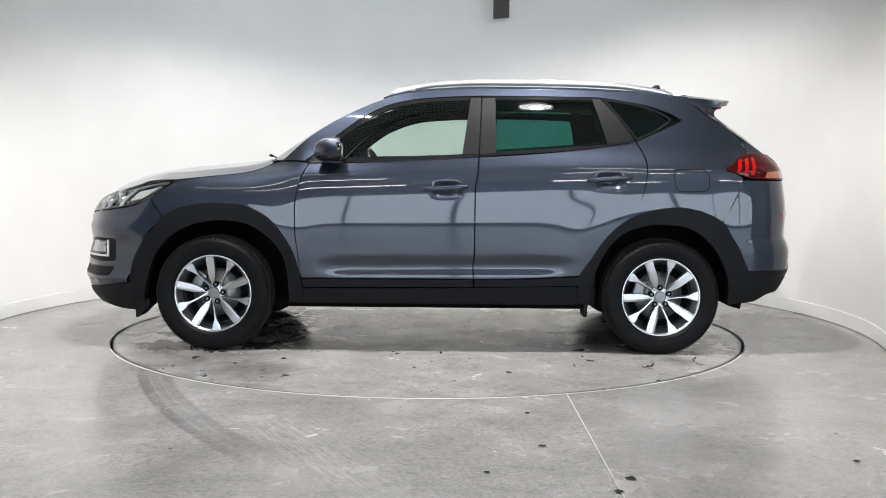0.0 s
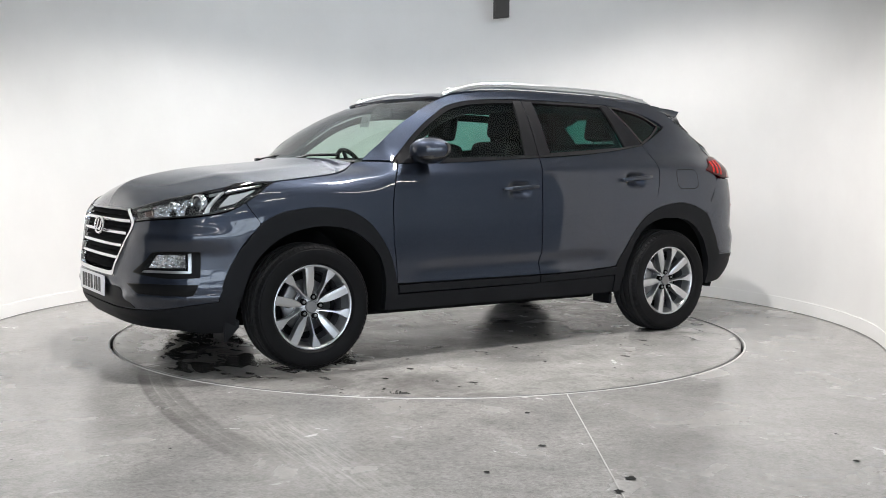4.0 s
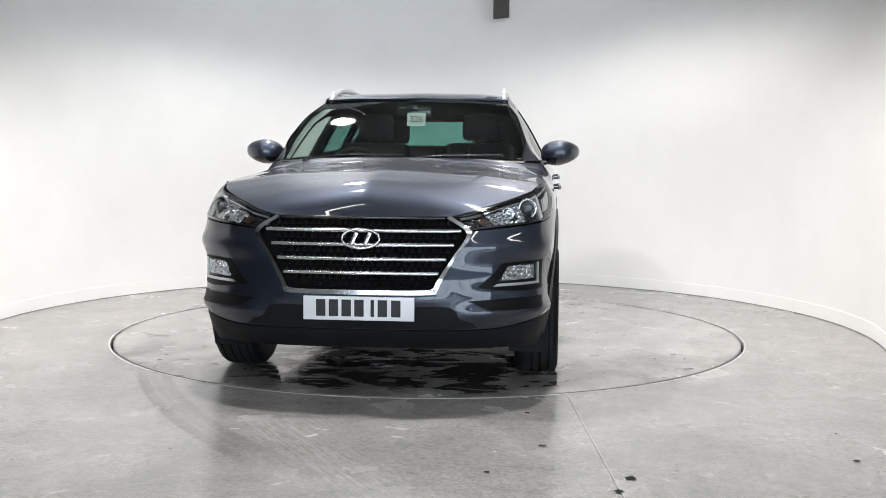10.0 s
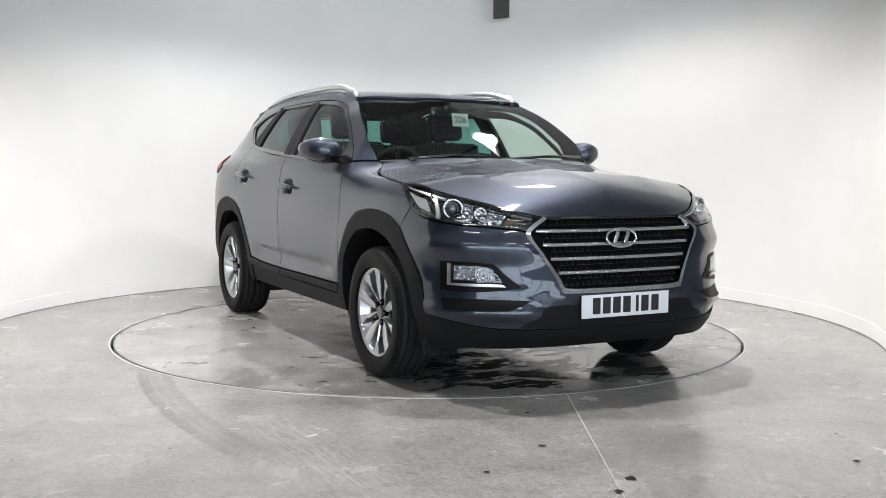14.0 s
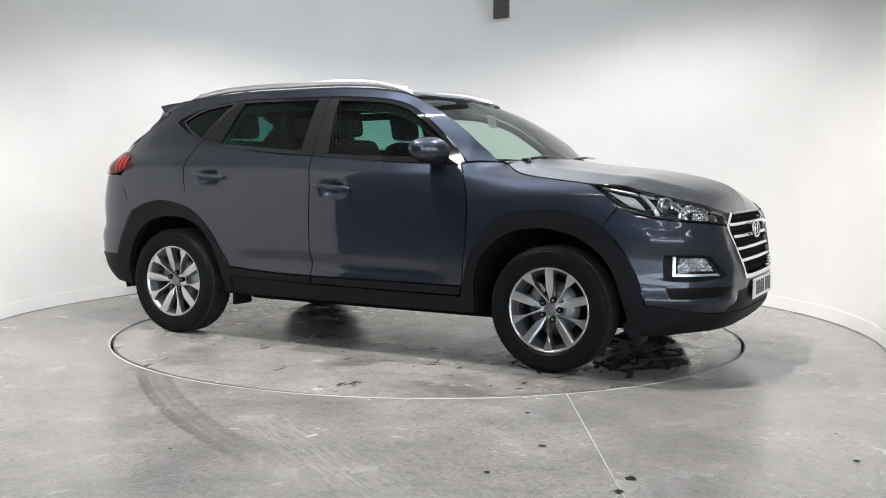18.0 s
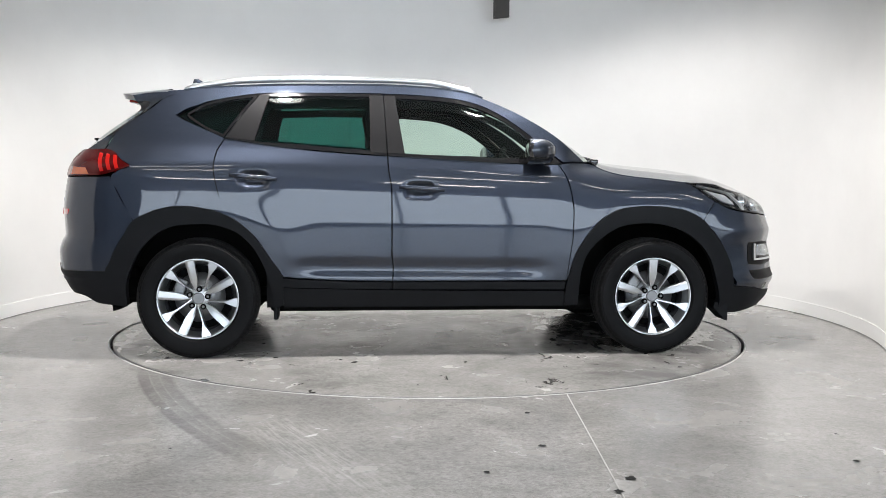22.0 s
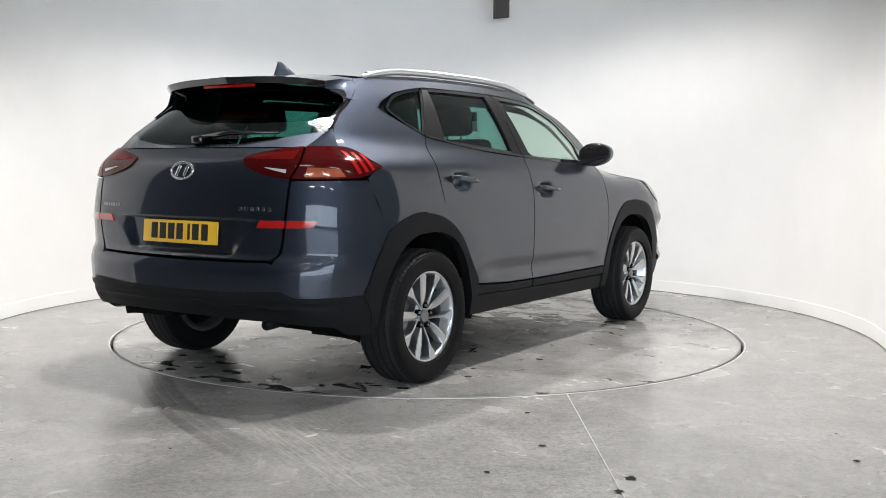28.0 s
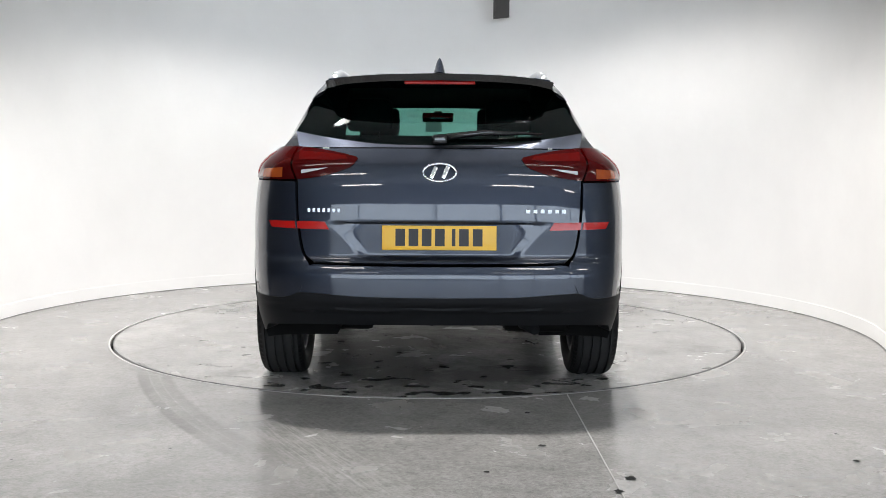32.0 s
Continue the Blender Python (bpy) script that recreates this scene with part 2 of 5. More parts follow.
def lathe(bm, prof, n=48, axis="Y", closed=False):
    """Turn a profile of (radius, along) about an axis through the origin."""
    rings = []
    for i in range(n):
        a = 2 * math.pi * i / n
        ring = []
        for r, h in prof:
            x, y = r * math.cos(a), r * math.sin(a)
            ring.append(bm.verts.new((x, h, y) if axis == "Y" else (x, y, h)))
        rings.append(ring)
    k = len(prof)
    for i in range(n):
        a, b = rings[i], rings[(i + 1) % n]
        for j in range(k if closed else k - 1):
            q = (j + 1) % k
            bm.faces.new((a[j], a[q], b[q], b[j]))
    return bm


def tube(bm, pts, rad, n=10, caps=True, flat=1.0):
    """A round bar along points."""
    pts = [Vector(q) for q in pts]
    rings = []
    for i, q in enumerate(pts):
        d = (pts[min(i + 1, len(pts) - 1)] - pts[max(i - 1, 0)]).normalized()
        up = Vector((0, 0, 1)) if abs(d.z) < 0.9 else Vector((1, 0, 0))
        s = d.cross(up).normalized()
        u = s.cross(d)
        r = rad[i] if isinstance(rad, (list, tuple)) else rad
        rings.append([bm.verts.new(q + s * r * math.cos(2 * math.pi * k / n) + u * r * flat * math.sin(2 * math.pi * k / n)) for k in range(n)])
    for a, b in zip(rings, rings[1:]):
        for k in range(n):
            bm.faces.new((a[k], a[(k + 1) % n], b[(k + 1) % n], b[k]))
    if caps:
        bm.faces.new(rings[0][::-1])
        bm.faces.new(rings[-1])
    return bm


def pchip(x, xs, ys):
    """Smooth monotone interpolation, held flat beyond its ends."""
    xs, ys, x = np.asarray(xs, float), np.asarray(ys, float), np.asarray(x, float)
    h, d = np.diff(xs), np.diff(ys) / np.diff(xs)
    m = np.zeros(len(xs))
    m[0], m[-1] = d[0], d[-1]
    for i in range(1, len(xs) - 1):
        if d[i - 1] * d[i] > 0:
            w1, w2 = 2 * h[i] + h[i - 1], h[i] + 2 * h[i - 1]
            m[i] = (w1 + w2) / (w1 / d[i - 1] + w2 / d[i])
    x = np.clip(x, xs[0], xs[-1])
    k = np.clip(np.searchsorted(xs, x) - 1, 0, len(h) - 1)
    t = (x - xs[k]) / h[k]
    return ys[k] * (1 + 2 * t) * (1 - t) ** 2 + h[k] * m[k] * t * (1 - t) ** 2 + ys[k + 1] * t * t * (3 - 2 * t) + h[k] * m[k + 1] * t * t * (t - 1)


def curve(pts, n):
    """n + 1 points, evenly spaced, along a smooth curve through pts."""
    pts = np.asarray(pts, float)
    c = np.concatenate([[0], np.cumsum(np.linalg.norm(np.diff(pts, axis=0), axis=1))])
    fine = np.stack([pchip(np.linspace(0, c[-1], 400), c, pts[:, k]) for k in range(pts.shape[1])], -1)
    l = np.concatenate([[0], np.cumsum(np.linalg.norm(np.diff(fine, axis=0), axis=1))])
    t = np.linspace(0, l[-1], n + 1)
    return np.stack([np.interp(t, l, fine[:, k]) for k in range(pts.shape[1])], -1)


def coons(bottom, top, left, right, n, m):
    """A grid of (n + 1) x (m + 1) points between four curves, given by a few points each."""
    b, t, l, r = curve(bottom, n), curve(top, n), curve(left, m), curve(right, m)
    u, v = np.linspace(0, 1, n + 1)[:, None, None], np.linspace(0, 1, m + 1)[None, :, None]
    lin = (1 - v) * b[:, None] + v * t[:, None] + (1 - u) * l[None] + u * r[None]
    return lin - ((1 - u) * (1 - v) * b[0] + u * (1 - v) * b[-1] + (1 - u) * v * t[0] + u * v * t[-1])


def sheet(bm, g, gap=0.0, skirt=0.0, flip=False, sides="btlr"):
    """Faces over a grid of points; gap draws its border in, skirt turns its border inward by so much."""
    g = np.array(g, float)
    if gap:
        for side, (a, b) in dict(b=((slice(None), 0), (slice(None), 1)), t=((slice(None), -1), (slice(None), -2)), l=((0,), (1,)), r=((-1,), (-2,))).items():
            if side in sides:
                d = g[b] - g[a]
                g[a] += d * np.minimum(0.6, gap / np.maximum(1e-6, np.linalg.norm(d, axis=-1, keepdims=True)))
    n, m = g.shape[:2]
    vs = [[bm.verts.new(g[i, j]) for j in range(m)] for i in range(n)]
    for i in range(n - 1):
        for j in range(m - 1):
            q = (vs[i][j], vs[i + 1][j], vs[i + 1][j + 1], vs[i][j + 1])
            try:
                bm.faces.new(q[::-1] if flip else q)
            except ValueError:
                pass
    if skirt:
        du, dv = np.gradient(g, axis=0), np.gradient(g, axis=1)
        nn = np.cross(du, dv)
        nn /= np.maximum(1e-9, np.linalg.norm(nn, axis=-1, keepdims=True))
        s = 1 if flip else -1
        rim = dict(b=[(i, 0) for i in range(n)], r=[(n - 1, j) for j in range(m)], t=[(i, m - 1) for i in range(n - 1, -1, -1)], l=[(0, j) for j in range(m - 1, -1, -1)])
        for side in sides:
            top = [bm.verts.new(g[k]) for k in rim[side]]
            low = [bm.verts.new(g[k] + s * skirt * nn[k]) for k in rim[side]]
            for a in range(len(top) - 1):
                q = (top[a], low[a], low[a + 1], top[a + 1])
                bm.faces.new(q[::-1] if flip else q)
    return bm


# ---------------------------------------------------------------- room
def arc_wall(name, r0, r1, z0, z1, a0, a1, n, material, label, kind="structure"):
    bm = bmesh.new()
    rings = []
    for i in range(n + 1):
        a = radians(a0 + (a1 - a0) * i / n)
        rings.append([bm.verts.new((r * math.cos(a), r * math.sin(a), z)) for r, z in ((r0, z0), (r0, z1), (r1, z1), (r1, z0))])
    for p, q in zip(rings, rings[1:]):
        for k in range(4):
            bm.faces.new((p[k], q[k], q[(k + 1) % 4], p[(k + 1) % 4]))
    bm.faces.new(rings[0])
    bm.faces.new(rings[-1][::-1])
    return tagged(sharp(part(name, bm, material)), label, "", "", kind)


def disc(bm, r0, r1, z, n=128):
    a = [[bm.verts.new((r * math.cos(2 * math.pi * i / n), r * math.sin(2 * math.pi * i / n), z)) for i in range(n)] for r in (r0, r1)]
    for i in range(n):
        j = (i + 1) % n
        bm.faces.new((a[0][i], a[1][i], a[1][j], a[0][j]))


A0, A1 = -24, 218
arc_wall("wall_curved", R_WALL, R_WALL + 0.12, 0, 4.4, A0, A1, 120, WALL, "white painted curved studio wall behind the turntable").location = WALL_AT
arc_wall("baseboard", R_WALL - 0.006, R_WALL, 0, 0.10, A0, A1, 120, WALL, "low white skirting along the curved wall").location = WALL_AT
# added strip: the shadow gap between wall and floor, drawn as a dark ring
arc_wall("floor_sealant", R_WALL - 0.010, R_WALL - 0.005, 0, 0.005, A0, A1, 120, CONTACT_SHADE, "thin grey strip standing for the shadow gap where the wall meets the floor").location = WALL_AT

bm = bmesh.new()
# floor slab with a round pit for the turntable
n = 128
inner = [bm.verts.new(((R_TABLE + 0.012) * math.cos(2 * math.pi * i / n), (R_TABLE + 0.012) * math.sin(2 * math.pi * i / n), 0)) for i in range(n)]
outer = []
for i in range(n):
    a = 2 * math.pi * i / n
    k = 14 / max(abs(math.cos(a)), abs(math.sin(a)))
    outer.append(bm.verts.new((k * math.cos(a), k * math.sin(a), 0)))
low = [bm.verts.new((v.co.x, v.co.y, -0.12)) for v in inner]
for i in range(n):
    j = (i + 1) % n
    bm.faces.new((inner[i], outer[i], outer[j], inner[j]))
    bm.faces.new((inner[i], inner[j], low[j], low[i]))
bm.faces.new(low)
tagged(sharp(part("floor", bm, FLOOR)), "polished grey concrete floor with scuffs and joints", "", "", "structure")

bm = bmesh.new()
box(bm, (0.652, -3.86, 0.001), (0.0055, 3.77, 0.004), 0.0, Matrix.Rotation(radians(-0.77), 4, "Z"))
tagged(part("floor_joint", bm, FILLER, smooth=False), "pale saw-cut joint across the concrete floor", "", "", "structure")
SPOTS = [(0.445, -2.352, 0.018), (0.454, -2.888, 0.018), (0.214, -3.239, 0.017), (0.722, -3.308, 0.028), (0.650, -3.452, 0.024), (1.70, -2.70, 0.014), (1.62, -3.09, 0.017), (0.98, -2.30, 0.008), (-1.0, -2.95, 0.009), (-1.55, -3.1, 0.008)]
rng = random.Random(4)
bm = bmesh.new()
for x, y, r in SPOTS:
    ring = [bm.verts.new((x + r * 0.8 * rng.uniform(0.6, 1.3) * math.cos(a), y + r * 0.8 * rng.uniform(0.6, 1.3) * math.sin(a), 0.004)) for a in np.linspace(0, 2 * math.pi, 13)[:-1]]
    bm.faces.new(ring)
tagged(part("floor_spots", bm, SPOT), "small dark rubber spots on the concrete", "spots", "", "stuff")

# high bay lamps over the turntable
for x, y, z, watts in LAMPS:
    fix = empty("high_bay_lamp")
    bm = bmesh.new()
    lathe(bm, [(0.04, 0.26), (0.10, 0.22), (0.19, 0.02), (0.195, 0.02), (0.11, 0.235), (0.04, 0.28)], 32, "Z")
    part("reflector", bm, SATIN, fix)
    bm = bmesh.new()
    lathe(bm, [(0.0005, 0.07), (0.145, 0.07), (0.145, 0.085), (0.0005, 0.085)], 32, "Z")
    part("diffuser", bm, LAMPGLOW, fix)
    bm = bmesh.new()
    tube(bm, [(0, 0, 0.26), (0, 0, 5.35 - z)], 0.012, 8)
    part("suspension", bm, BLACK, fix)
    fix.location = (x, y, z)
    tagged(fix, "round metal high bay lamp hung over the turntable", "lamp", "high bay lamps")

# dark bracket hanging from above, against the curved wall
bm = bmesh.new()
box(bm, (0.672, 2.86, 3.35), (0.150, 0.05, 1.655), 0.006)
for v in bm.verts:
    if v.co.z < 3:
        v.co.z += 0.10 * (v.co.x - 0.672)
box(bm, (0.605, 2.83, 3.36), (0.012, 0.11, 1.66), 0.003)
tagged(part("hanging_bracket", bm, BRACKET), "dark grey metal bracket hung from above against the wall", "bracket")

# hall round the open side: dim walls, ceiling and strip lights
def slab(name, c, s, material, label):
    bm = bmesh.new()
    box(bm, c, s)
    return tagged(part(name, bm, material, smooth=False), label, "", "", "structure")


# out of view; paler south and east, darker west, for the car's reflections
slab("wall_south", (0, -14.1, 2.6), (28.4, 0.2, 5.6), HALL_SOUTH, "plain hall wall")
slab("wall_north", (0, 14.1, 2.6), (28.4, 0.2, 5.6), HALL, "plain hall wall")
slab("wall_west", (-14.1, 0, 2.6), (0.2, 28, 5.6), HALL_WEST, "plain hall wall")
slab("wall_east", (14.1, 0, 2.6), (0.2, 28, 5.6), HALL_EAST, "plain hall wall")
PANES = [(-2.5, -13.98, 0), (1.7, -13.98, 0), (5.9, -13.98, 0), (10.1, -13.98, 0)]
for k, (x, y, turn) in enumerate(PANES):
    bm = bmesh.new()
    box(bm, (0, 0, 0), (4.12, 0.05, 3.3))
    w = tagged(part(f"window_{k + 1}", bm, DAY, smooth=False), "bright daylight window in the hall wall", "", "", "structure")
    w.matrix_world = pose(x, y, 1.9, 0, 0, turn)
    bm = bmesh.new()
    for dx in (-2.08, 0.0, 2.08):
        box(bm, (dx, 0.04, 0), (0.07, 0.06, 3.4))
    for dz in (-1.67, 1.67):
        box(bm, (0, 0.04, dz), (4.2, 0.06, 0.07))
    part("window_frame", bm, HALL, w, smooth=False)
for i in range(3):
    for j in range(3):
        bm = bmesh.new()
        box(bm, (0, 0, 0), (1.9, 0.11, 0.05), 0.02)
        tube_light = part("tube", bm, TUBE)
        fix = empty("strip_light")
        tube_light.parent = fix
        bm = bmesh.new()
        box(bm, (0, 0, 0.05), (1.96, 0.20, 0.05), 0.01)
        part("housing", bm, HALL, fix)
        fix.location = (-2.2 + 4.4 * j, -4.6 - 3.4 * i, 4.55)
        tagged(fix, "long white strip light hung under the hall ceiling", "strip light", "strip lights in the hall")
        for dx in (-0.6, 0.6):
            bm = bmesh.new()
            box(bm, (dx, 0, 0.44), (0.012, 0.012, 0.74))
            part("hanger", bm, HALL, fix, smooth=False)
slab("ceiling", (0, 0, 5.45), (28.4, 28.4, 0.2), CEIL, "pale grey ceiling")

# turntable: a thing of its own, it turns with the car
turntable = empty("turntable")
tagged(turntable, "round flush concrete turntable with damp stains, painted shade under the car and a dark rim gap", "turntable")
bm = bmesh.new()
disc(bm, 0.02, R_TABLE - 0.012, 0.0)
a = [v for v in bm.verts if v.co.length < 0.03]
bm.faces.new(sorted(a, key=lambda v: math.atan2(v.co.y, v.co.x)))
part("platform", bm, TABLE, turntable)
bm = bmesh.new()
lathe(bm, [(R_TABLE - 0.012, 0.001), (R_TABLE - 0.004, 0.001), (R_TABLE - 0.004, -0.1), (R_TABLE - 0.012, -0.1)], 128, "Z", True)
part("steel_rim", bm, STEEL, turntable)
bm = bmesh.new()
lathe(bm, [(R_TABLE + 0.012, 0.0012), (R_TABLE + 0.024, 0.0012), (R_TABLE + 0.024, -0.05), (R_TABLE + 0.012, -0.05)], 128, "Z", True)
tagged(part("turntable_edging", bm, JOINT), "pale worn edging ring set in the floor", "", "", "structure")

# ---------------------------------------------------------------- car: the body's surface
X0 = 1.30
NOSE = np.array([(1, 0), (0.995, 0.33), (0.968, 0.54), (0.93, 0.66), (0.87, 0.76), (0.78, 0.87), (0.66, 0.945), (0.45, 0.988), (0.2, 1.0), (0, 1)])
TAIL = np.array([(1, 0), (0.992, 0.37), (0.972, 0.59), (0.933, 0.75), (0.866, 0.866), (0.75, 0.941), (0.57, 0.983), (0.33, 0.998), (0.15, 1.0), (0, 1)])


def smooth(a, b, v):
    t = np.clip((v - a) / (b - a), 0, 1)
    return t * t * (3 - 2 * t)


def nose_x(z):
    return pchip(z, [0.18, 0.26, 0.33, 0.42, 0.53, 0.65, 0.75, 0.80, 0.85, 0.88, 0.912, 0.98, 1.02, 1.06, 1.10], [2.09, 2.185, 2.24, 2.255, 2.254, 2.234, 2.216, 2.207, 2.190, 2.168, 2.12, 1.985, 1.89, 1.78, 1.66])


def tail_x(z):
    return -pchip(z, [0.22, 0.33, 0.42, 0.50, 0.60, 0.66, 0.70, 0.85, 0.90, 1.0, 1.1, 1.17, 1.22, 1.35, 1.52], [2.05, 2.12, 2.18, 2.207, 2.210, 2.193, 2.172, 2.178, 2.174, 2.160, 2.135, 2.09, 2.05, 1.96, 1.87])


def side_y(x, z):
    """Half width of the body's side at x and z."""
    x, z = np.asarray(x, float), np.asarray(z, float)
    rise = -0.04 * np.clip(x, -1.3, 1.3) * smooth(0.70, 0.92, z) * (1 - smooth(1.08, 1.22, z))
    y = pchip(z - rise, [0.12, 0.25, 0.32, 0.40, 0.455, 0.52, 0.64, 0.76, 0.84, 0.90, 0.96, 1.0, 1.04, 1.08, 1.12, 1.16, 1.22, 1.307, 1.455, 1.56, 1.63],
              [0.80, 0.86, 0.878, 0.894, 0.899, 0.902, 0.9075, 0.9105, 0.9092, 0.9055, 0.8997, 0.8937, 0.886, 0.875, 0.858, 0.839, 0.808, 0.763, 0.674, 0.592, 0.53])
    y = y - 0.015 * np.exp(-np.abs((z - 0.515 + 0.01 * x) / 0.042) ** 2.6) * smooth(0.76, 0.50, x) * smooth(-0.86, -0.60, x)
    y = y - 0.004 * np.clip((x - 0.5) / 0.8, 0, 1.5) ** 2
    y = y - 4.2 * np.clip(z - 0.95, 0, 0.16) ** 2 * smooth(0.75, 1.2, x)
    y = y - 0.06 * smooth(0.2, 0.85, x) * smooth(1.05, 1.22, z)
    y = y - 0.050 * np.clip((-x - 0.5) / 1.2, 0, 1.4) ** 2 * smooth(1.08, 1.26, z)
    y = y - 0.045 * smooth(0.80, 0.95, x) * smooth(1.04, 1.13, z)
    y = y - 0.030 * smooth(0.12, 0.40, x) * smooth(1.40, 1.52, z)
    for hx, hz in ((-0.06, 0.975), (-1.02, 1.033)):
        y = y - 0.038 * np.exp(-((((x - hx) / 0.066) ** 4 + ((z - hz + 0.004) / 0.038) ** 4)))
    for hx in (1.335, -1.335):
        r = np.hypot(x - hx, z - 0.34)
        y = y + 0.005 * np.exp(-(((r - 0.56) / 0.13) ** 2)) * smooth(0.40, 0.6, z)
    return y


def _contour(tab):
    t = curve(tab * np.array([0.95, 0.92]), 300)
    l = np.concatenate([[0], np.cumsum(np.linalg.norm(np.diff(t, axis=0), axis=1))])
    return l[-1] - l, t[:, 0] / 0.95, t[:, 1] / 0.92


NS, NCX, NCY = _contour(NOSE)
TS, TCX, TCY = _contour(TAIL)
NS0, TS0 = X0 + NS[0], -X0 - TS[0]      # s on the centre line, front and rear


def P(sz, out=0.0):
    """Points of the left body surface: s is x along the side and runs on round the nose and the tail; z is the height."""
    sz = np.asarray(sz, float)
    s, z = sz[..., 0], sz[..., 1]
    x, y = s.copy(), side_y(s, z)
    f = s > X0
    cx, cy = np.interp(s - X0, NS[::-1], NCX[::-1]), np.interp(s - X0, NS[::-1], NCY[::-1])
    xf = X0 + (nose_x(z) - X0) * cx
    yf = side_y(np.minimum(xf, 1.75), z) * cy
    x, y = np.where(f, xf, x), np.where(f, yf, y)
    r = s < -X0
    cx, cy = np.interp(-X0 - s, TS[::-1], TCX[::-1]), np.interp(-X0 - s, TS[::-1], TCY[::-1])
    xr = -X0 + (tail_x(z) + X0) * cx
    yr = side_y(np.maximum(xr, -1.75), z) * cy
    x, y = np.where(r, xr, x), np.where(r, yr, y)
    g = np.stack([x, y, z], -1)
    if out and g.ndim == 3:
        nn = np.cross(np.gradient(g, axis=0), np.gradient(g, axis=1))
        g = g + out * nn / np.maximum(1e-9, np.linalg.norm(nn, axis=-1, keepdims=True))
    return g


def fx(x, z=0.65):
    """s of a point round the nose or the tail, by its x."""
    k = nose_x(z) if x > 0 else -tail_x(z)
    c = (abs(x) - X0) / (k - X0)
    return X0 + np.interp(c, NCX[::-1], NS[::-1]) if x > 0 else -X0 - np.interp(c, TCX[::-1], TS[::-1])


def fy(y, z=0.65):
    """s of a point round the nose, by its y."""
    return X0 + np.interp(y / float(side_y(1.75, z)), NCY, NS)


def ry(y, z=0.65):
    """s of a point round the tail, by its y."""
    return -X0 - np.interp(y / float(side_y(-1.75, z)), TCY, TS)


def Q(pts):
    """Lines given by x and z, turned into s and z; points that already carry s are marked by a third number."""
    return [(q[0], q[1]) if len(q) > 2 or abs(q[0]) <= X0 else (fx(q[0], q[1]), q[1]) for q in pts]


def F(y, z):
    return (float(fy(y, z)), z, 1)


def B(y, z):
    return (float(ry(y, z)), z, 1)


car = empty("car")
tagged(car, "dark metallic grey five-door family SUV with black lower cladding", "car")
LR = (1, -1)


def mirrored(g, side):
    return np.asarray(g) * np.array([1, side, 1])


def panel(name, bottom, top, left, right, n, m, material, parent, side, gap=0.0036, skirt=0.018, out=0.0, label="", sides="btlr", more=(), shape=None):
    """A body panel between four lines on the body's surface (s, z), the lines running from the nose to the tail and upward."""
    bm = bmesh.new()
    for b, t, l, r, nn, mm, sd in [(bottom, top, left, right, n, m, sides), *more]:
        g = P(coons(Q(b), Q(t), Q(l), Q(r), nn, mm), out)
        if shape:
            g = shape(g)
        for k in [side] if side else LR:
            sheet(bm, mirrored(g, k), gap, skirt, k < 0, sd)
    if more or not side:
        bmesh.ops.remove_doubles(bm, verts=[v for v in bm.verts if not v.is_boundary or True], dist=0.0004)
    return sharp(part(name, bm, material, parent, label), 40)


def skin(name, bottom, top, left, right, n, m, material, parent, side=1, gap=0.0, skirt=0.0, label="", sides="btlr", bulge=None, both=False):
    """A panel between four lines in space; both: over the car's middle, its half and the mirrored half joined."""
    g = coons(bottom, top, left, right, n, m)
    if bulge:
        g = bulge(g)
    bm = bmesh.new()
    sheet(bm, mirrored(g, side), gap, skirt, side < 0, sides)
    if both:
        sheet(bm, mirrored(g, -1), gap, skirt, True, sides)
        bmesh.ops.remove_doubles(bm, verts=bm.verts[:], dist=0.0004)
    return sharp(part(name, bm, material, parent, label), 40)


# lines of the side, (x, z)
ARCH_F = [(1.635, 0.798), (1.50, 0.860), (1.303, 0.881), (1.152, 0.869), (1.018, 0.81), (0.918, 0.70), (0.852, 0.582), (0.812, 0.44)]
ARCH_R = [(-1.125, 0.80), (-1.254, 0.853), (-1.42, 0.874), (-1.553, 0.852), (-1.688, 0.79)]
DOOR_F = [(0.808, 0.44), (0.825, 0.582), (0.841, 0.717), (0.843, 0.851), (0.83, 0.952), (0.805, 1.045), (0.765, 1.124)]
SEAM_B = [(-0.222, 0.44), (-0.218, 0.52), (-0.227, 0.60), (-0.227, 0.76), (-0.228, 0.96), (-0.246, 1.09), (-0.250, 1.168)]
BELT_F = [(0.765, 1.124), (0.531, 1.127), (0.2, 1.147), (-0.250, 1.168)]
BELT_R = [(-0.250, 1.168), (-0.5, 1.18), (-0.765, 1.205), (-1.03, 1.238), (-1.19, 1.262)]
DOOR_R = [(-0.862, 0.466), (-0.927, 0.579), (-1.024, 0.714), (-1.125, 0.80), (-1.175, 0.83), (-1.219, 0.966), (-1.242, 1.10), (-1.232, 1.175), (-1.19, 1.262)]
REAR_EDGE = [(-1.125, 0.80), (-1.175, 0.86), (-1.219, 0.966), (-1.242, 1.10), (-1.232, 1.175), (-1.19, 1.262)]
DLO_TOP = [(0.795, 1.136), (0.731, 1.186), (0.665, 1.244), (0.598, 1.302), (0.43, 1.420), (0.297, 1.484), (0.121, 1.520), (-0.21, 1.541), (-0.34, 1.543), (-0.947, 1.537), (-1.2, 1.503), (-1.35, 1.460), (-1.44, 1.424), (-1.475, 1.398), (-1.64, 1.43)]
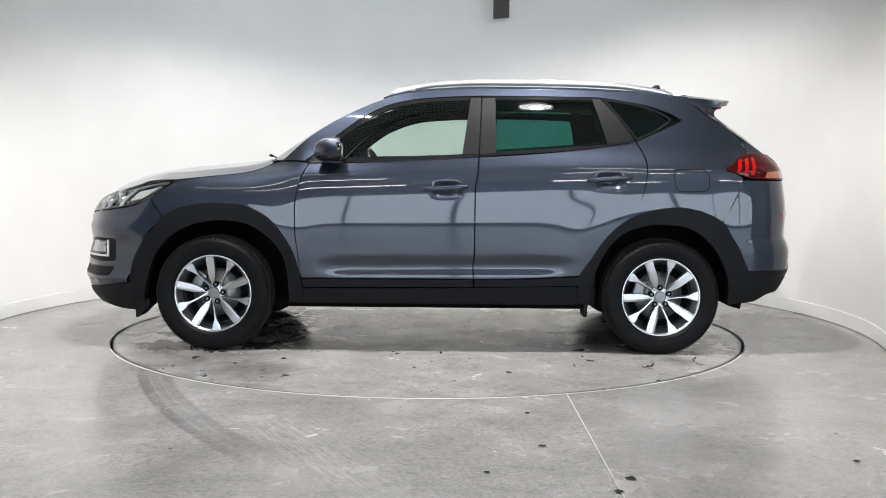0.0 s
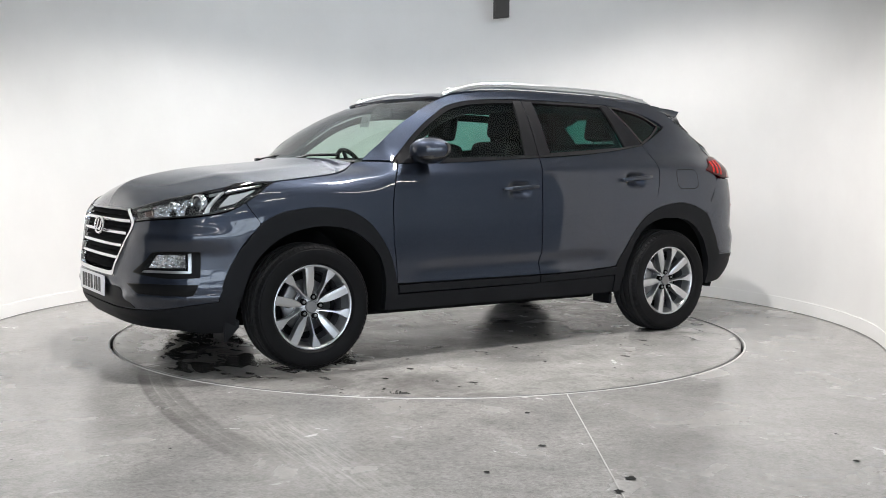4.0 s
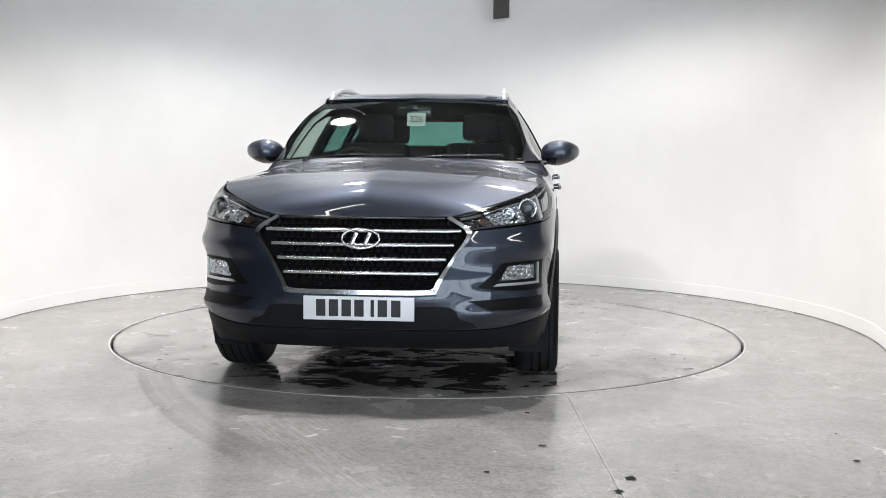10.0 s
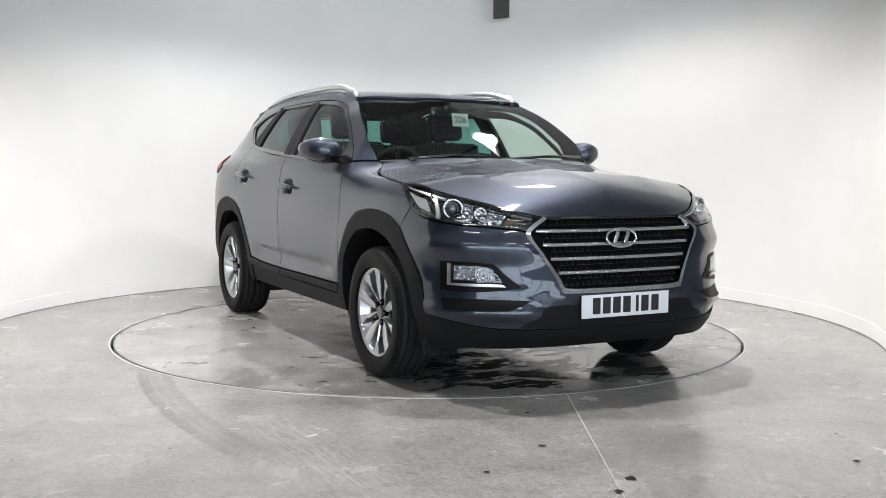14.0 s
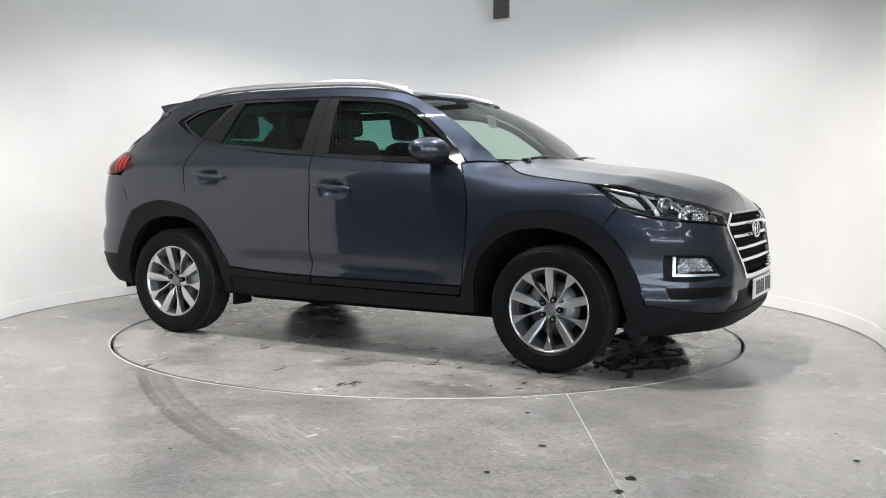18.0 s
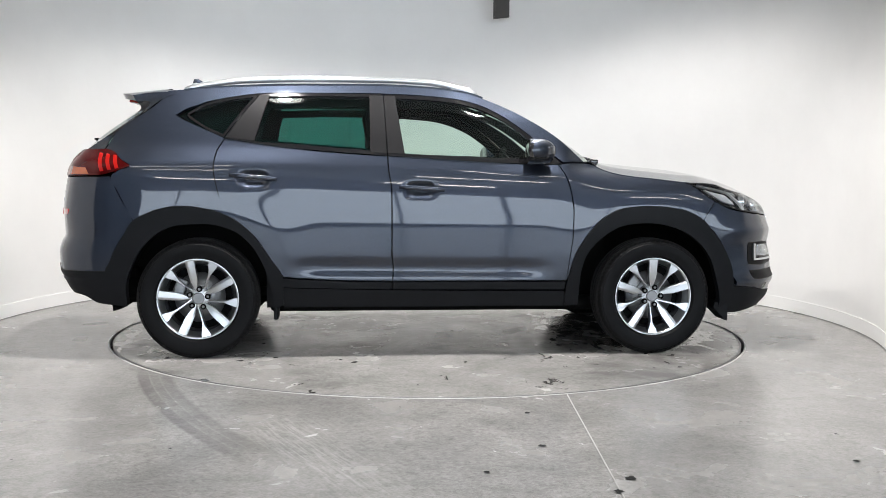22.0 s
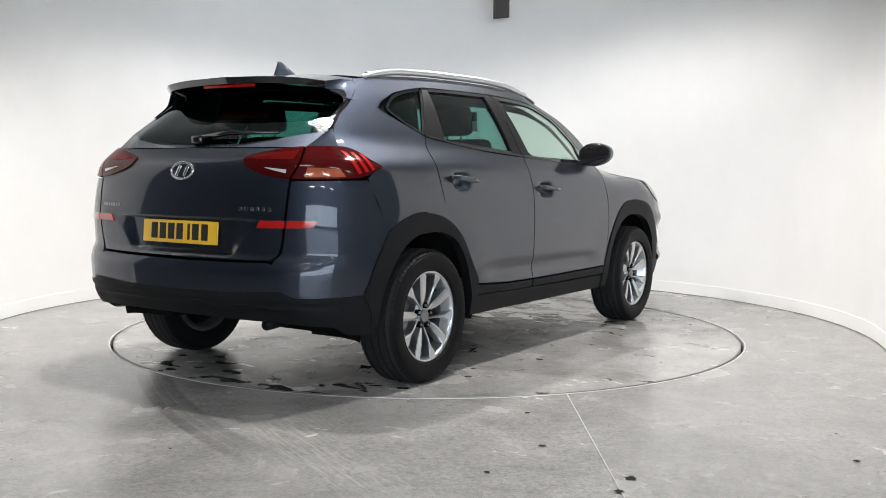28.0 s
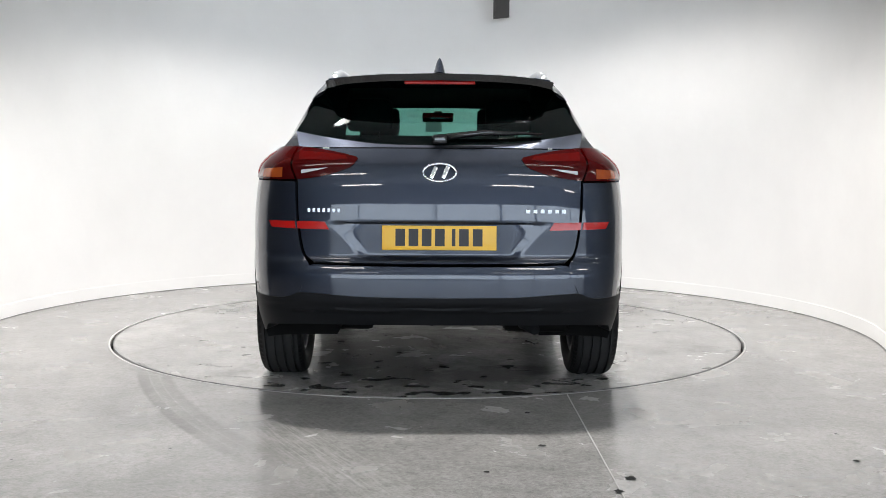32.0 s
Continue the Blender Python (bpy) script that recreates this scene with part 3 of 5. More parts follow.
ROOF_EDGE = [(0.945, 1.138), (0.86, 1.214), (0.74, 1.310), (0.59, 1.402), (0.42, 1.487), (0.335, 1.5195), (0.255, 1.545), (0.0, 1.578), (-0.29, 1.590), (-0.77, 1.586), (-1.2, 1.568), (-1.45, 1.552), (-1.54, 1.543)]

doors = {}
for side in LR:
    panel("fender", ARCH_F, [(1.705, 0.912), (1.65, 0.947), (1.60, 0.985), (1.548, 1.013), (1.50, 1.023), (1.36, 1.038), (1.20, 1.055), (1.116, 1.070), (1.05, 1.093), (1.0, 1.122), (0.945, 1.134), (0.86, 1.134), (0.765, 1.124)],
          [(1.635, 0.798), (1.672, 0.856), (1.705, 0.912)], DOOR_F[::1], 44, 30, PAINT, car, side)
    doors[side, 0] = panel("front_door", [(0.808, 0.44), (0.3, 0.44), (-0.222, 0.44)], BELT_F, DOOR_F, SEAM_B, 110, 90, PAINT, car, side)
    doors[side, 1] = panel("rear_door", [(-0.222, 0.44), (-0.5, 0.445), (-0.862, 0.466)], BELT_R, SEAM_B, DOOR_R, 110, 90, PAINT, car, side)
    q = -1.87
    panel("quarter_panel", ARCH_R, [(-1.19, 1.262), (-1.5, 1.25), (q, 1.19)], REAR_EDGE,
          [(-1.688, 0.79), (-1.756, 0.919), (-1.812, 1.04), (-1.775, 1.07), (-1.705, 1.098), (-1.772, 1.142), (-1.80, 1.172), (q, 1.19)], 36, 30, PAINT, car, side, sides="blr",
          more=[([(-1.19, 1.262), (-1.5, 1.25), (q, 1.19)], [(-1.475, 1.398), (-1.55, 1.415), (-1.64, 1.43)], [(-1.19, 1.262), (-1.275, 1.30), (-1.40, 1.355), (-1.455, 1.382), (-1.475, 1.398)], [(q, 1.19), (-1.83, 1.28), (-1.64, 1.43)], 36, 16, "lr"),
                (DLO_TOP, ROOF_EDGE, [(0.795, 1.136), (0.87, 1.140), (0.945, 1.138)], [(-1.64, 1.43), (-1.57, 1.49), (-1.54, 1.543)], 90, 10, "blr")])
    panel("frame_lining", DLO_TOP, ROOF_EDGE, [(0.795, 1.136), (0.87, 1.140), (0.945, 1.138)], [(-1.64, 1.43), (-1.57, 1.49), (-1.54, 1.543)], 90, 4, CABIN, car, side, gap=0.004, skirt=0, out=-0.016)

# roof, windscreen, bonnet over the middle
RE = P(np.array([ROOF_EDGE]))[0]
skin("roof", [(0.395, 0, 1.531), (0.34, 0, 1.555), (0.26, 0, 1.576), (0.0, 0, 1.605), (-0.4, 0, 1.622), (-0.9, 0, 1.612), (-1.3, 0, 1.588), (-1.56, 0, 1.566)], RE[5:], [(0.395, 0, 1.531), RE[5] * (1, 0.5, 1) + (0.024, 0, -0.001), RE[5]], [(-1.56, 0, 1.566), RE[-1] * (1, 0.5, 1) + (-0.012, 0, 0.0115), RE[-1]], 40, 24, PAINT, car, both=True,
     bulge=lambda g: g + np.array([0, 0, 1]) * (0.027 * (np.linspace(0, 1, g.shape[1]) - np.linspace(0, 1, g.shape[1]) ** 4))[None, :, None], sides="tlr", skirt=0.012)
skin("windscreen", [(1.10, 0, 1.150), (1.082, 0.25, 1.148), (1.03, 0.5, 1.143), RE[0]], [(0.397, 0, 1.530), RE[5] * (1, 0.5, 1) + (0.026, 0, 0.0105), RE[5]], [(1.10, 0, 1.152), (0.70, 0, 1.38), (0.397, 0, 1.530)], RE[:6], 24, 24, SCREEN, car, both=True)
HOOD_EDGE = P(np.array([[(fy(0.41, 0.872), 0.872), (fy(0.50, 0.892), 0.892), (fy(0.60, 0.924), 0.924), (fy(0.70, 0.956), 0.956), (fx(1.79, 0.990), 0.990), (fx(1.66, 1.019), 1.019), (fx(1.56, 1.021), 1.021), (fx(1.50, 1.027), 1.027), (fx(1.36, 1.042), 1.042), (1.20, 1.059), (1.116, 1.074), (1.05, 1.097), (1.0, 1.126)]]))[0]


def hood_shape(g):
    """A full crown and two soft ridges running to the windscreen."""
    u, v = np.linspace(0, 1, g.shape[0])[:, None], np.linspace(0, 1, g.shape[1])[None, :]
    g[..., 2] += 0.012 * smooth(0.0, 0.18, v) * (1 - smooth(0.40, 1.0, v)) * (1 - u ** 2.5)
    g[..., 2] += 0.005 * np.exp(-(((u - 0.62 - 0.05 * v) / 0.10) ** 2)) * smooth(0.15, 0.4, v) * (1 - smooth(0.8, 1.0, v))
    return g


skin("bonnet", [(nose_x(0.866), 0, 0.868), P([[fy(0.2), 0.870]])[0], HOOD_EDGE[0]], [(1.12, 0, 1.156), (1.10, 0.25, 1.155), (1.05, 0.5, 1.15), HOOD_EDGE[-1]],
     [(nose_x(0.866), 0, 0.868), (2.15, 0, 0.935), (2.07, 0, 0.998), (1.88, 0, 1.052), (1.7, 0, 1.082), (1.52, 0, 1.104), (1.34, 0, 1.125), (1.12, 0, 1.156)], HOOD_EDGE, 30, 40, PAINT, car, both=True, sides="btr", skirt=0.015, gap=0.002, bulge=hood_shape)

# ---------------------------------------------------------------- car: nose
def bumper_shape(g):
    """A brow over the fog lamps, a hollow round them and a wing below."""
    y, z = np.abs(g[..., 1]), g[..., 2]
    side_on = smooth(0.40, 0.58, y) * (1 - smooth(0.86, 0.90, y))
    push = 0.014 * np.exp(-(((z - 0.735) / 0.045) ** 2)) + 0.020 * np.exp(-(((z - 0.425) / 0.035) ** 2)) - 0.010 * np.exp(-(((z - 0.60) / 0.07) ** 4))
    low = 0.012 * np.exp(-(((z - 0.49) / 0.03) ** 2)) * (1 - smooth(0.30, 0.45, y))
    d = np.stack([np.ones_like(y), np.sign(g[..., 1]) * smooth(0.5, 0.9, y), np.zeros_like(y)], -1)
    return g + d * (push * side_on + low)[..., None]


front_bumper = panel("front_bumper", [F(0.0, 0.345), F(0.3, 0.345), F(0.36, 0.345)], [F(0.0, 0.525), F(0.2, 0.525), F(0.347, 0.53)], [F(0, 0.345), F(0, 0.525)], [F(0.36, 0.345), F(0.347, 0.53)], 16, 10, PAINT, car, 0, sides="bt", skirt=0.02, shape=bumper_shape,
      more=[([F(0.36, 0.345), F(0.62, 0.35), (1.93, 0.39), (1.841, 0.40)], [F(0.50, 0.803), F(0.565, 0.812), F(0.645, 0.820), F(0.745, 0.829), F(0.83, 0.842), (1.80, 0.868), (1.705, 0.912)],
             [F(0.36, 0.345), F(0.347, 0.53), F(0.43, 0.67), F(0.50, 0.803)], [(1.841, 0.40), (1.80, 0.55), (1.762, 0.643), (1.697, 0.732), (1.635, 0.798), (1.672, 0.856), (1.705, 0.912)], 44, 40, "btlr")])
panel("bumper_lip", [F(0, 0.255), F(0.4, 0.255), F(0.7, 0.25), (1.9, 0.235), (1.77, 0.23)], [F(0, 0.345), F(0.4, 0.345), F(0.62, 0.35), (1.93, 0.39), (1.845, 0.40)], [F(0, 0.255), F(0, 0.345)], [(1.77, 0.23), (1.845, 0.40)], 50, 8, BLACK, car, 0, gap=0, skirt=0.05, out=0.006, label="black plastic front bumper lip", sides="btr")
panel("lower_grille", [F(0, 0.352), F(0.4, 0.352), F(0.55, 0.358)], [F(0, 0.462), F(0.3, 0.462), F(0.42, 0.455)], [F(0, 0.352), F(0, 0.462)], [F(0.55, 0.358), F(0.42, 0.455)], 24, 6, BLACK, car, 0, gap=0, skirt=0.02, out=0.004, label="black lower air intake", sides="btr")

# grille: dark mesh, chrome surround and bars
grille = panel("grille", [F(0, 0.535), F(0.2, 0.535), F(0.345, 0.54)], [F(0, 0.872), F(0.3, 0.874), F(0.41, 0.876)], [F(0, 0.535), F(0, 0.872)], [F(0.345, 0.54), F(0.49, 0.80), F(0.41, 0.876)], 30, 20, SHELL, car, 0, gap=0, skirt=0, out=-0.03, label="black mesh radiator grille")
edge_y = lambda z: float(np.interp(z, [0.54, 0.80, 0.86], [0.335, 0.468, 0.41]))
bm = bmesh.new()
for row, z in enumerate(np.arange(0.556, 0.868, 0.0315)):
    k = int((edge_y(z) - 0.01) / 0.032)
    for i in range(-k, k + 1):
        y = (i + 0.5 * (row % 2)) * 0.032
        if abs(y) > edge_y(z) - 0.012:
            continue
        c = P([[fy(abs(y), z), z]])[0] * (1, math.copysign(1, y), 1) + (-0.022, 0, 0)
        q = [bm.verts.new(c + d) for d in ((0, 0.015, -0.009), (0, -0.015, -0.009), (0, 0, 0.015), (0.018, 0, -0.005))]
        for f in ((0, 1, 3), (1, 2, 3), (2, 0, 3)):
            bm.faces.new([q[j] for j in f])
part("grille_studs", bm, STUD, grille, "small black pyramid studs", smooth=False)
for z in (0.803, 0.738, 0.672, 0.607):
    bm = bmesh.new()
    ys = np.linspace(-1, 1, 41) * (edge_y(z) - 0.004)
    pts = [P([[fy(abs(y), z), z]])[0] * (1, math.copysign(1, y), 1) + (-0.002, 0, 0.004 * abs(y)) for y in ys]
    g = np.array([[q + d for q in pts] for d in ((-0.02, 0, 0.011), (0.004, 0, 0.0085), (0.008, 0, 0.0), (0.003, 0, -0.008), (-0.02, 0, -0.010))])
    sheet(bm, g.swapaxes(0, 1))
    part("chrome_bar", bm, CHROME, grille, "slim chrome grille bar")
surround = panel("grille_surround", [F(0, 0.510), F(0.2, 0.511), F(0.350, 0.516), F(0.372, 0.56), F(0.445, 0.69), F(0.512, 0.80), F(0.503, 0.812), F(0.412, 0.868)],
                 [F(0, 0.532), F(0.2, 0.533), F(0.337, 0.540), F(0.360, 0.580), F(0.434, 0.697), F(0.490, 0.795), F(0.480, 0.807), F(0.394, 0.860)], [F(0, 0.510), F(0, 0.532)], [F(0.412, 0.868), F(0.394, 0.860)], 80, 4, CHROME, grille, 0, gap=0, skirt=0.03, out=0.011, label="polished silver grille surround", sides="bt")
bm = bmesh.new()
ys = np.linspace(-0.385, 0.385, 31)
pts = [P([[fy(abs(y), 0.868), 0.868]])[0] * (1, math.copysign(1, y), 1) + (0.0, 0, 0.0) for y in ys]
sheet(bm, np.array([[q + d for q in pts] for d in ((-0.02, 0, 0.004), (0.006, 0, 0.002), (0.006, 0, -0.010), (-0.02, 0, -0.012))]).swapaxes(0, 1))
part("top_bar", bm, GLOSSBLACK, grille)


def badge(parent, c, rx, rz, tilt, face, label):
    """An oval chrome ring round a slanted plain mark."""
    m = Matrix.Translation(c) @ Matrix.Rotation(radians(tilt), 4, "Y")
    bm = bmesh.new()
    tube(bm, [(0, rx * math.cos(a), rz * math.sin(a)) for a in np.linspace(0, 2 * math.pi, 41)], 0.0065, 8, False)
    for k in (-1, 1):
        box(bm, (0, k * rx * 0.36, 0), (0.008, 0.020, rz * 1.45), 0.003, Matrix.Rotation(radians(24 * face), 4, "X"))
    bmesh.ops.transform(bm, matrix=m, verts=bm.verts)
    return part("badge", bm, CHROME, parent, label)


badge(grille, (2.232, 0, 0.768), 0.088, 0.045, -8, -1, "oval chrome badge with a plain slanted mark")


def number_plate(parent, m, face, label):
    bm = bmesh.new()
    box(bm, (0, 0, 0), (0.008, 0.52, 0.111), 0.0035)
    pl = part("number_plate", bm, face, parent, label)
    pl.matrix_basis = m
    for i, at0 in enumerate((0.165, 0.285, 0.375, 0.495, 0.61, 0.725, 0.84)):
        bm = bmesh.new()
        y = 0.26 - 0.52 * at0
        box(bm, (0.0045, y, 0.002), (0.002, 0.044 if i != 2 else 0.016, 0.078), 0.0)
        part("plain_bar", bm, INK, pl, smooth=False)
    return pl


number_plate(car, pose(2.277, 0, 0.448), PLATEW, "white front number plate with plain black bars")

# head lamps, fog lamps
HLT = [F(0.41, 0.867), F(0.50, 0.887), F(0.60, 0.919), F(0.70, 0.951), (1.79, 0.985), (1.73, 1.008), (1.66, 1.014), (1.58, 1.018), (1.548, 1.016)]
HLB = [F(0.50, 0.806), F(0.565, 0.815), F(0.645, 0.823), F(0.745, 0.832), F(0.83, 0.845), (1.80, 0.872), (1.70, 0.915), (1.65, 0.950), (1.60, 0.988), (1.548, 1.010)]
for side in LR:
    lamp = panel("headlamp", HLB, HLT, [HLB[0], HLT[0]], [HLB[-1], HLT[-1]], 40, 14, GLOSSBLACK, car, side, gap=0.002, skirt=0, out=-0.034, label="headlamp with clear lens, projector and chrome reflectors")
    panel("lens", HLB, HLT, [HLB[0], HLT[0]], [HLB[-1], HLT[-1]], 40, 14, LENS, lamp, side, gap=0.003, skirt=0, out=0.003)
    panel("lamp_rim", [(q[0], q[1] - 0.006, 1) for q in Q(HLT)], HLT, [(Q(HLT)[0][0], HLT[0][1] - 0.006, 1), HLT[0]], [(Q(HLT)[-1][0], HLT[-1][1] - 0.006, 1), HLT[-1]], 40, 3, GLOSSBLACK, lamp, side, gap=0, skirt=0.03, out=0.0045)
    panel("lamp_sill", HLB, [(q[0], q[1] + 0.008, 1) for q in Q(HLB)], [HLB[0], (Q(HLB)[0][0], HLB[0][1] + 0.008, 1)], [HLB[-1], (Q(HLB)[-1][0], HLB[-1][1] + 0.008, 1)], 40, 3, GLOSSBLACK, lamp, side, gap=0, skirt=0.03, out=0.004)
    cell = coons(Q(HLB), Q(HLT), Q([HLB[0], HLT[0]]), Q([HLB[-1], HLT[-1]]), 100, 40)

    def at(u, v):
        return tuple(cell[int(round(u * 100)), int(round(v * 40))]) + (1,)

    def patch(name, u0, u1, v0, v1, material, out, label="", lean=0.0, nn=8, mm=6, top=None):
        t0, t1 = (u0 + lean, u1 + lean) if top is None else top
        panel(name, [at(u0, v0), at((u0 + u1) / 2, v0), at(u1, v0)], [at(t0, v1), at((t0 + t1) / 2, v1), at(t1, v1)], [at(u0, v0), at(t0, v1)], [at(u1, v0), at(t1, v1)], nn, mm, material, lamp, side, gap=0, skirt=0.012, out=out, label=label)

    for u, v, r in ((0.49, 0.52, 0.043), (0.33, 0.50, 0.027)):
        c = P([at(u, v)[:2]])[0] * (1, side, 1) + (-0.020, -side * 0.012, 0)
        bm = bmesh.new()
        lathe(bm, [(r * 1.12, -0.03), (r * 1.12, 0.0), (r * 0.98, 0.004), (r * 0.86, -0.012)], 28, "Y")
        m = Matrix.Translation(c) @ Matrix.Rotation(radians(side * 22 - 90), 4, "Z")
        bmesh.ops.transform(bm, matrix=m, verts=bm.verts)
        part("lamp_ring", bm, CHROME, lamp)
        bm = bmesh.new()
        bmesh.ops.create_uvsphere(bm, u_segments=20, v_segments=12, radius=r * 0.86)
        bmesh.ops.transform(bm, matrix=Matrix.Translation(c - Vector((0.018, 0, 0))), verts=bm.verts)
        part("projector", bm, mat_lens_dark if u > 0.4 else CHROME, lamp)
    patch("reflector_bowl", 0.36, 0.43, 0.16, 0.82, FACET, -0.020, lean=0.015)
    patch("reflector_bowl", 0.19, 0.32, 0.16, 0.80, FACET, -0.020, lean=0.01)
    patch("amber_reflector", 0.12, 0.175, 0.28, 0.68, AMBERDIM, -0.018)
    patch("chrome_brow", 0.18, 0.53, 0.86, 0.91, CHROME, -0.010, "thin chrome brow", nn=16, mm=2)
    patch("inner_fin", 0.05, 0.17, 0.82, 0.87, SATIN, -0.008, nn=10, mm=2)
    patch("light_strip", 0.575, 0.602, 0.10, 0.90, FROST, -0.008, "frosted running light strip", lean=0.02)
    patch("light_strip", 0.54, 0.62, 0.88, 0.93, FROST, -0.008)
    patch("corner_reflector", 0.66, 0.76, 0.22, 0.60, FROST, -0.008, top=(0.69, 0.86), nn=12)
    patch("corner_fin", 0.64, 0.88, 0.80, 0.86, SATIN, -0.006, top=(0.65, 0.90), nn=12, mm=2)
    fog = panel("fog_lamp", [F(0.545, 0.544), F(0.65, 0.530), F(0.765, 0.521), (1.945, 0.528)], [F(0.55, 0.552), F(0.615, 0.608), F(0.66, 0.654), F(0.76, 0.660), (1.945, 0.660)], [F(0.545, 0.544), F(0.55, 0.552)], [(1.945, 0.528), (1.945, 0.660)], 30, 12, RECESS, car, side, gap=0, skirt=0.012, out=0.003, label="wedge-shaped fog lamp in a gloss black surround", shape=bumper_shape)
    panel("fog_lens", [F(0.648, 0.574), F(0.72, 0.575), (2.012, 0.578)], [F(0.680, 0.638), F(0.74, 0.643), (2.012, 0.643)], [F(0.648, 0.574), F(0.660, 0.600), F(0.680, 0.638)], [(2.012, 0.578), (2.012, 0.643)], 16, 8, FACET, fog, side, gap=0, skirt=0.012, out=0.007, shape=bumper_shape)
    panel("fog_cover", [F(0.620, 0.566), F(0.72, 0.566), (2.004, 0.566)], [F(0.672, 0.645), F(0.74, 0.650), (2.004, 0.650)], [F(0.620, 0.566), F(0.672, 0.645)], [(2.004, 0.566), (2.004, 0.650)], 16, 8, LENS, fog, side, gap=0, skirt=0, out=0.014, shape=bumper_shape)
    panel("chrome_strip", [F(0.612, 0.549), F(0.72, 0.550), (1.988, 0.552)], [F(0.628, 0.561), F(0.72, 0.562), (1.992, 0.563)], [F(0.612, 0.549), F(0.628, 0.561)], [(1.988, 0.552), (1.992, 0.563)], 14, 2, SATIN, fog, side, gap=0, skirt=0.008, out=0.013, shape=bumper_shape)
    panel("chrome_strip", [(2.000, 0.560), (1.986, 0.554)], [(1.998, 0.650), (1.984, 0.652)], [(2.000, 0.560), (1.998, 0.650)], [(1.986, 0.554), (1.984, 0.652)], 2, 8, SATIN, fog, side, gap=0, skirt=0.008, out=0.013, shape=bumper_shape)
    panel("air_slot", [F(0.60, 0.440), F(0.70, 0.436), F(0.80, 0.436), (1.965, 0.440)], [F(0.50, 0.484), F(0.62, 0.490), F(0.76, 0.492), (1.950, 0.492)], [F(0.60, 0.440), F(0.55, 0.462), F(0.50, 0.484)], [(1.965, 0.440), (1.950, 0.492)], 24, 6, RECESS, car, side, gap=0, skirt=0.012, out=0.003, label="black blanked slot in the front bumper", shape=bumper_shape)
    patch("chrome_sill", 0.10, 0.57, 0.035, 0.085, CHROME, -0.006, "thin bright line along the lamp's lower edge", nn=24, mm=2)

# ---------------------------------------------------------------- car: tail
GATE = [B(0.577, 0.668), B(0.615, 0.705), B(0.64, 0.833), B(0.652, 1.036), B(0.655, 1.10), B(0.655, 1.185)]


def gate_shape(g):
    """A plate recess under a sharp ledge."""
    y, z = np.abs(g[..., 1]), g[..., 2]
    wide, slope = np.interp(z, [0.68, 0.845], [0.345, 0.51]), np.interp(z, [0.68, 0.845], [0.02, 0.16])
    deep = np.clip((wide - y) / slope, 0, 1) * smooth(0.672, 0.70, z) * (1 - smooth(0.842, 0.852, z))
    g[..., 0] += 0.015 * deep
    return g


tailgate = panel("tailgate", [B(0.577, 0.668), B(0.3, 0.662), B(0, 0.66)], [B(0.655, 1.185), B(0.35, 1.187), B(0, 1.188)], GATE, [B(0, 0.66), B(0, 1.188)], 50, 70, PAINT, car, 0, sides="btl", shape=gate_shape)
seam = P(np.array([Q([(-1.87, 1.19), (-1.83, 1.28), (-1.74, 1.358), (-1.64, 1.43), (-1.57, 1.49), (-1.54, 1.543)])]))[0]
GS = [seam[1] + (-0.045, 0.004, -0.012), seam[2] + (-0.012, -0.012, 0.004), seam[3] + (-0.010, -0.014, 0.006), seam[4] + (-0.02, -0.02, 0.0)]
GB = [GS[0], (-1.985, 0.50, 1.234), (-2.032, 0.25, 1.205), (-2.045, 0, 1.200)]
GT = [GS[3], (-1.69, 0.3, 1.492), (-1.70, 0, 1.488)]
low = P(np.array([[(ry(0.655, 1.19), 1.19), (ry(0.35, 1.19), 1.19), (TS0, 1.19)]]))[0]
skin("tailgate_frame", low, GB, [low[0], GB[0]], [low[2], GB[-1]], 30, 6, PAINT, tailgate, both=True)
for side in LR:
    skin("tailgate_corner", [seam[0], low[0]], [seam[1], GS[0]], [seam[0], seam[1]], [low[0], GS[0]], 6, 8, PAINT, tailgate, side, gap=0.003)
    skin("glass_edge", [seam[1], GS[0]], [seam[4], GS[3]], seam[1:5], GS, 3, 20, GLOSSBLACK, tailgate, side, gap=0.001)
skin("rear_window", GB, GT, GS, [GB[-1], (-1.998, 0, 1.264), (-1.89, 0, 1.350), (-1.79, 0, 1.424), GT[-1]], 30, 20, PRIVACY, tailgate, both=True, label="dark tinted rear window")
# spoiler: painted top and sides, black underneath
SP0 = [RE[-1], (-1.56, 0.42, 1.565), (-1.56, 0.25, 1.577), (-1.56, 0, 1.566)]
SP1 = [(-1.745, 0.560, 1.517), (-1.82, 0.46, 1.531), (-1.862, 0.25, 1.543), (-1.875, 0, 1.548)]
spoiler = skin("roof_spoiler", SP1, SP0, [SP1[0], SP0[0]], [SP1[-1], SP0[-1]], 30, 10, PAINT, car, both=True, gap=0.003, sides="t", label="body-coloured roof spoiler with black underside")
SPL = [(q[0] + 0.015, q[1] * 0.985, q[2] - 0.032) for q in SP1]
skin("spoiler_lip", SPL, SP1, [SPL[0], SP1[0]], [SPL[-1], SP1[-1]], 30, 4, GLOSSBLACK, spoiler, both=True)
skin("spoiler_underside", GT, SPL, [GT[0], SPL[0]], [GT[-1], SPL[-1]], 30, 6, GLOSSBLACK, spoiler, both=True)
